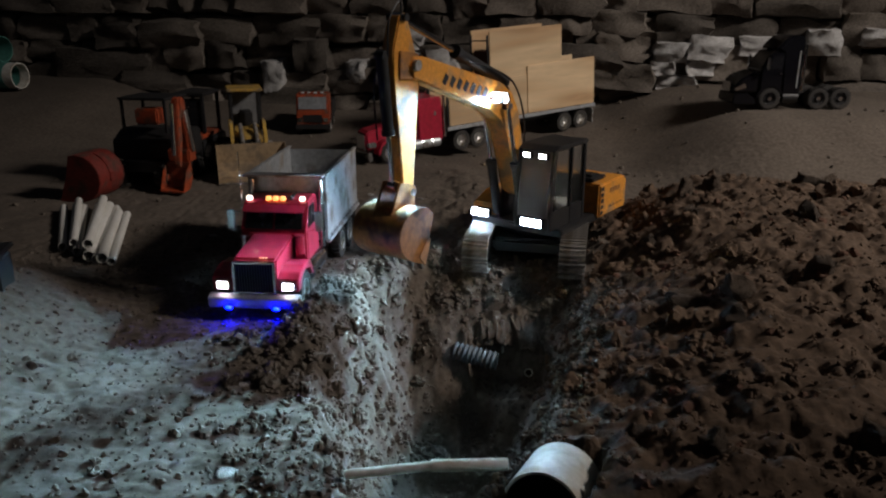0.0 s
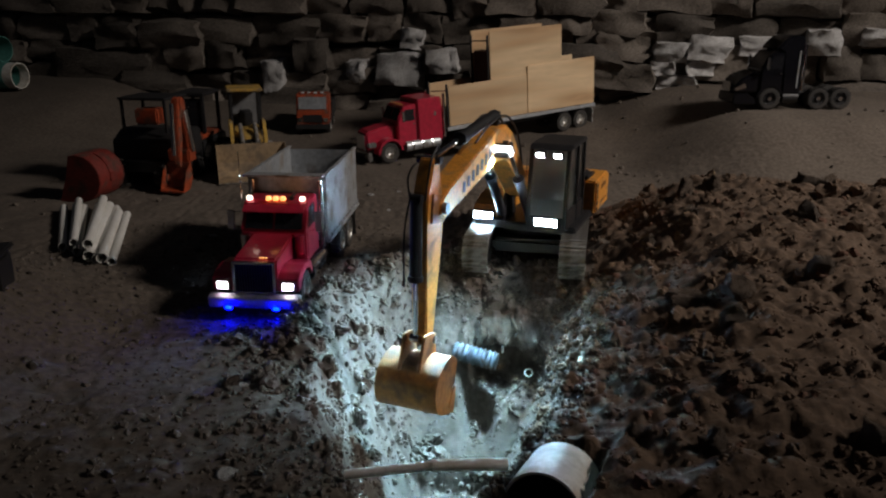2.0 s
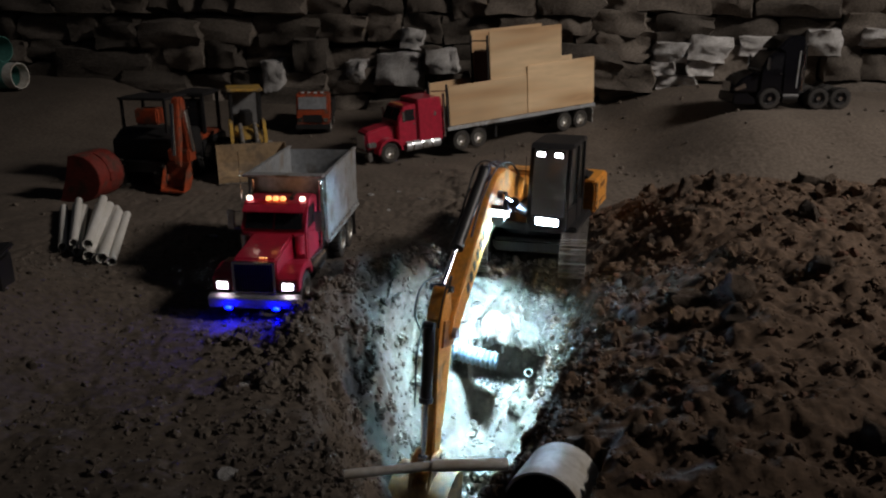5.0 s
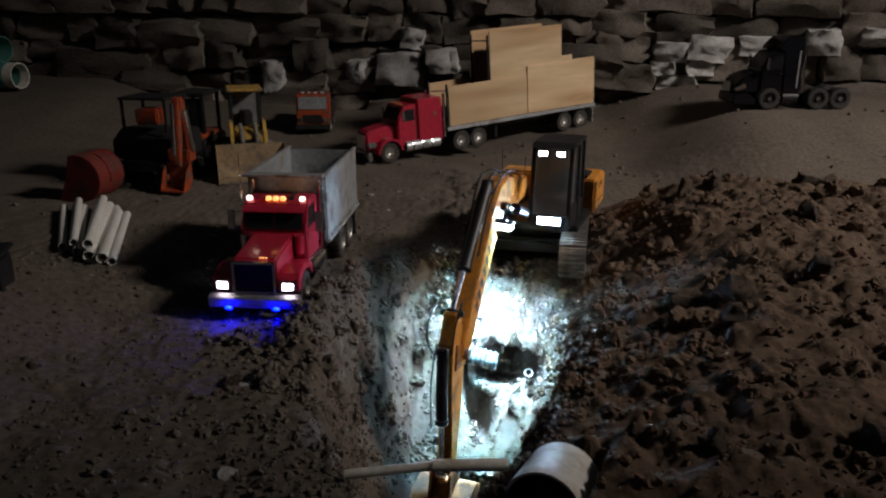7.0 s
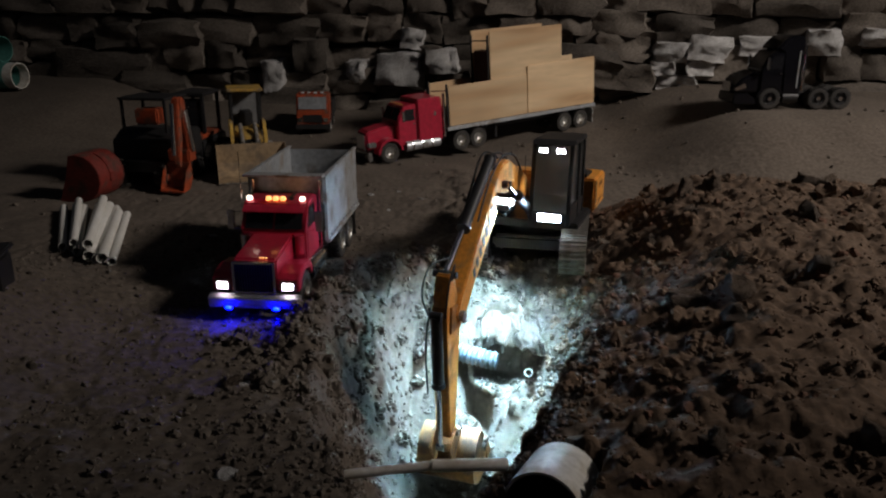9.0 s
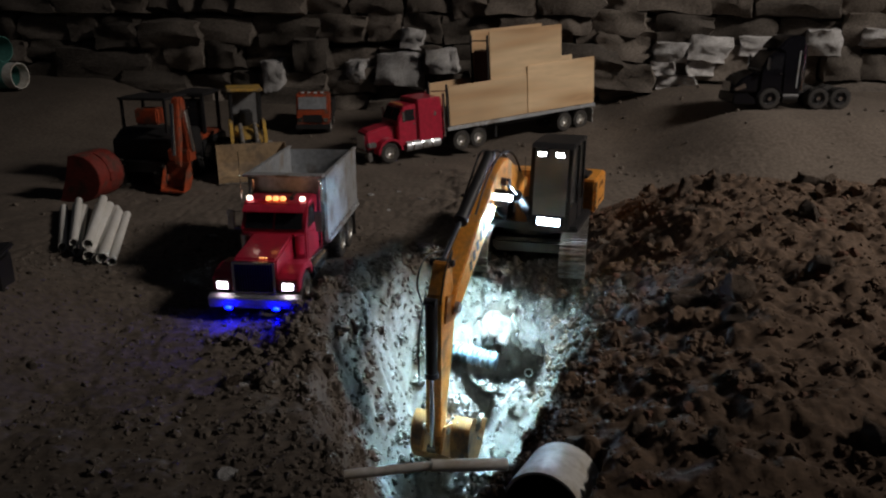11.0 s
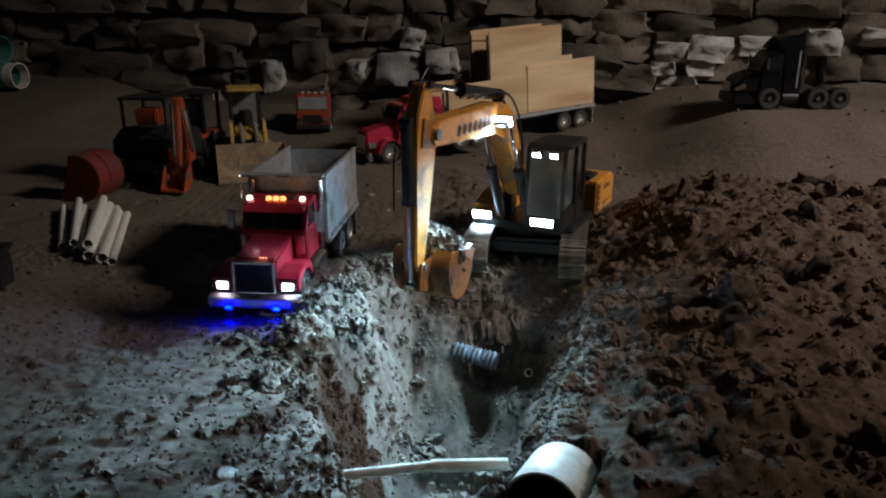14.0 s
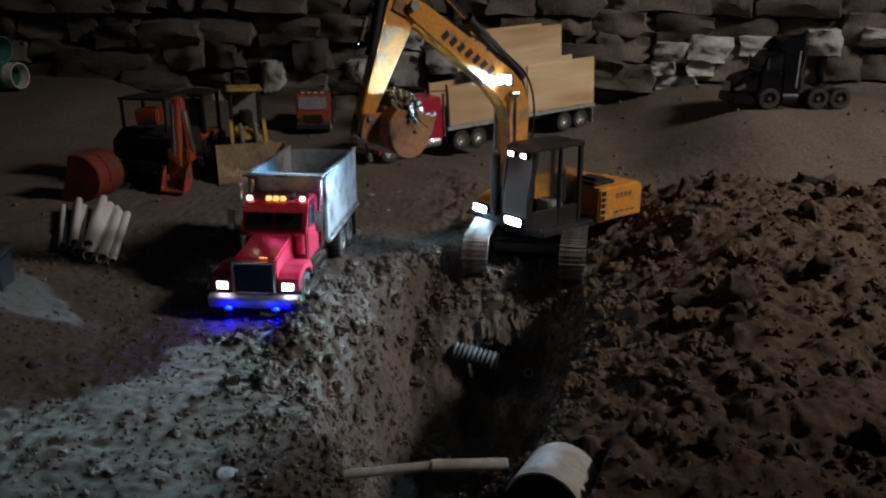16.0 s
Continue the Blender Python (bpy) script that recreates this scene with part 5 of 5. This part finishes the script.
def scatter(name, label, spots, mat, n=1, seed=0, sunk=0.12):
    """One object of many lumps: spots are x, y, size."""
    kinds = [chunk(seed * 20 + k + 1, n) for k in range(10)]
    r = np.random.RandomState(seed)
    vs, fs, base = [], [], 0
    zz = ground_height(spots[:, 0], spots[:, 1])
    for (x, y, s), z in zip(spots, zz):
        v, f = kinds[r.randint(10)]
        q = Euler(r.rand(3) * 6.28).to_matrix()
        w = (v * (s * (0.7 + 0.6 * r.rand(3)))) @ np.array(q)
        vs.append(w + (x, y, z + s * sunk))
        fs.append(f + base)
        base += len(v)
    me = bpy.data.meshes.new(name)
    me.from_pydata(np.concatenate(vs).tolist(), [], np.concatenate(fs).tolist())
    me.materials.append(mat)
    if n > 1:
        me.polygons.foreach_set("use_smooth", np.ones(len(me.polygons), bool))
        me.set_sharp_from_angle(angle=radians(28))
    return tagged(new(name, me), label, "soil", kind="stuff")


r = np.random.RandomState(11)


def heap_spots(n, lo, hi):
    y = 0.75 + 1.75 * r.rand(n)
    x = right_rim(y) + 0.02 + r.rand(n) ** 1.1 * 1.35
    return np.stack([x, y, lo * (hi / lo) ** (r.rand(n) ** 2.2)], 1)


def rim_spots(n, lo, hi):
    y = 0.95 + 1.2 * r.rand(n)
    x = left_rim(y) - 0.05 + r.randn(n) * 0.07
    return np.stack([x, y, lo * (hi / lo) ** (r.rand(n) ** 2.2)], 1)


def trench_spots(n, lo, hi):
    y = 0.85 + 1.1 * r.rand(n)
    a, b = left_rim(y), right_rim(y)
    return np.stack([a + (b - a) * r.rand(n), y, lo * (hi / lo) ** (r.rand(n) ** 2.4)], 1)


def yard_spots(n, lo, hi):
    y = 0.8 + 1.6 * r.rand(n) ** 1.3
    x = -1.2 + r.rand(n) * 1.05
    return np.stack([x, y, lo * (hi / lo) ** (r.rand(n) ** 2.6)], 1)


CLOD_RED = material("reddish_clods", (0.125, 0.062, 0.038), 0.95, 0, (0.065, 0.035, 0.023), 9, 0.7, 0.8, 9, 0.15)
scatter("spoil_clods", "brown soil clods strewn over the spoil heap", heap_spots(7000, 0.002, 0.014), HEAP_CLOD, 1, 1, 0.02)
scatter("spoil_lumps", "large crumbly lumps of brown soil on the spoil heap", heap_spots(650, 0.010, 0.055), HEAP_CLOD, 3, 7, -0.02)
scatter("reddish_spoil_clods", "reddish clay clods strewn over the spoil heap", heap_spots(700, 0.003, 0.028), CLOD_RED, 2, 2, 0.05)
scatter("rim_clods", "crumbled soil clods along the trench edge", rim_spots(2600, 0.002, 0.016), CLOD, 1, 3)
lumps = rim_spots(420, 0.010, 0.042)
scatter("rim_lumps", "large broken soil lumps along the trench edge", lumps[lumps[:, 1] > 1.28], CLOD, 3, 8, 0.05)
scatter("trench_clods", "loose soil clods on the trench sides", trench_spots(6000, 0.0025, 0.015), CLOD, 1, 4, -0.02)
scatter("trench_lumps", "broken soil lumps on the trench sides", trench_spots(260, 0.012, 0.040), CLOD, 3, 9, -0.10)


def right_side_spots(n, lo, hi):
    y = 0.95 + 1.0 * r.rand(n)
    x = right_rim(y) + 0.05 - 0.17 * r.rand(n)
    return np.stack([x, y, lo * (hi / lo) ** (r.rand(n) ** 2.2)], 1)


def end_spots(n, lo, hi):
    return np.stack([-0.06 + 0.42 * r.rand(n), 1.86 + 0.17 * r.rand(n), lo * (hi / lo) ** (r.rand(n) ** 2.4)], 1)


scatter("right_side_clods", "crumbled soil clods clinging to the steep trench side", right_side_spots(2400, 0.003, 0.016), CLOD, 1, 11, 0.05)
scatter("right_side_lumps", "brown soil lumps at the foot of the spoil heap", right_side_spots(190, 0.012, 0.038), HEAP_CLOD, 3, 12, 0.0)
scatter("end_clods", "soil clods crumbling down the trench end", end_spots(900, 0.003, 0.016), CLOD, 1, 13, 0.08)
scatter("end_lumps", "broken soil lumps at the trench end", end_spots(70, 0.012, 0.034), CLOD, 3, 14, 0.0)

# rubble fallen onto the ledge at the foot of the trench side
n = 90
along_ledge = r.rand(n)
fallen = np.stack([-0.125 + 0.105 * along_ledge + 0.012 * r.randn(n), 1.60 + 0.03 * along_ledge + 0.016 * r.randn(n), 0.006 + 0.020 * r.rand(n) ** 2], 1)
scatter("fallen_rubble", "dark soil lumps fallen to the foot of the trench side", fallen, CLOD, 2, 10, 0.15)


def overhang():
    """The lip of soil left hanging over the hollow, as one uneven closed body."""
    n, ring = 76, 22
    vs = []
    for i in range(n):
        u = i / (n - 1)
        x = 0.020 + 0.275 * u
        arch = (2 * u - 1) ** 2
        y0 = 1.868 - 0.035 * arch
        z0 = -1.05 * (1.96 - y0) - 0.020 - 0.012 * arch
        slim = max(0.05, 1 - arch ** 4)
        for k in range(ring):
            a = 2 * math.pi * k / ring
            along_, up_ = 0.068 * math.cos(a), 0.024 * math.sin(a)
            p = Vector((x, y0 + slim * (0.70 * along_ - 0.5 * up_), z0 + slim * (0.50 * along_ + 0.86 * up_)))
            p += 0.014 * noise.noise_vector(p * 30) + 0.012 * noise.noise_vector(p * 75) + 0.008 * noise.noise_vector(p * 170)
            vs.append(p[:])
    fs = [(i * ring + k, i * ring + (k + 1) % ring, (i + 1) * ring + (k + 1) % ring, (i + 1) * ring + k) for i in range(n - 1) for k in range(ring)]
    fs += [tuple(range(ring)), tuple(range((n - 1) * ring, n * ring))]
    me = bpy.data.meshes.new("soil_overhang")
    me.from_pydata(vs, [], fs)
    me.materials.append(SOIL)
    me.polygons.foreach_set("use_smooth", np.ones(len(fs), bool))
    return tagged(new("soil_overhang", me), "ragged lip of soil hanging over a dark hollow", "soil", kind="stuff")


overhang()
scatter("yard_grit", "grit and small stones trodden into the yard", yard_spots(7000, 0.002, 0.012), CLOD, 1, 5, 0.03)
scatter("yard_stones", "flat broken stones and clods lying about the yard", yard_spots(800, 0.006, 0.022), CLOD, 2, 15, 0.0)
far = np.stack([-1.6 + 3.6 * r.rand(500), 2.3 + 1.9 * r.rand(500), 0.005 + 0.02 * r.rand(500) ** 3], 1)
scatter("far_grit", "sparse stones on the yard by the parked trucks", far, CLOD, 1, 6)

# stones that stand out singly
HEAP_ROCK = material("dirty_rock", (0.105, 0.073, 0.050), 0.92, 0, (0.045, 0.030, 0.021), 22, 1.0, 2.0, 6, 0.3, vary=0.3)
ROCK = [rock_mesh("rock", 40 + k, 0.34, 3, 0.5) for k in range(5)]
for me in ROCK:
    me.materials.append(HEAP_ROCK)
big_rocks = ((0.52, 1.52, 0.06), (0.62, 1.50, 0.07), (0.80, 1.53, 0.05), (0.56, 1.36, 0.045), (0.46, 1.74, 0.045), (0.66, 1.98, 0.055), (0.92, 1.86, 0.05),
             (0.40, 0.98, 0.04), (0.62, 0.96, 0.045), (0.95, 1.22, 0.05), (1.08, 2.22, 0.06), (1.13, 2.20, 0.05), (0.70, 2.16, 0.05), (0.78, 2.18, 0.05),
             (0.48, 1.16, 0.03), (-0.40, 1.31, 0.024), (0.55, 1.93, 0.04), (0.30, 1.06, 0.03), (1.02, 1.60, 0.045))
for k, (x, y, s) in enumerate(big_rocks):
    ob = new("rock", ROCK[k % 5])
    ob.matrix_world = pose(x, y, at(x, y) + s * 0.10, 20 * k, 35 * k, 50 * k) @ Matrix.Diagonal((s * 1.1, s * 0.8, s * 0.65, 1))
    tagged(ob, "rough brown stone lying in the loose soil", "stone", "stones in the soil")

# pale chips lying about the yard
CHIP = [rock_mesh("chip", 60 + k, 0.2, 2, 0.4) for k in range(3)]
for me in CHIP:
    me.materials.append(PALE)
for k, (x, y, s) in enumerate(((-0.71, 2.27, 0.016), (-0.27, 2.80, 0.020), (-0.08, 2.74, 0.020), (-0.38, 1.31, 0.018), (-0.17, 2.86, 0.014), (-0.33, 1.02, 0.026), (-0.19, 2.60, 0.012))):
    ob = new("stone_chip", CHIP[k % 3])
    ob.matrix_world = pose(x, y, at(x, y) + s * 0.04, 8 * (k % 3), 5 * (k % 2), 70 * k) @ Matrix.Diagonal((s * 1.5, s, s * 0.3, 1))
    tagged(ob, "flat pale stone chip lying on the soil", "stone", "pale chips on the yard")
peg = part("white_peg", rod((0.160, 1.875, at(0.160, 1.875) - 0.01), (0.160, 1.872, at(0.160, 1.875) + 0.024), 0.0032, seg=10), PVC_CLEAN)
tagged(peg, "short white plastic peg stuck in the soil", "peg")

motions()
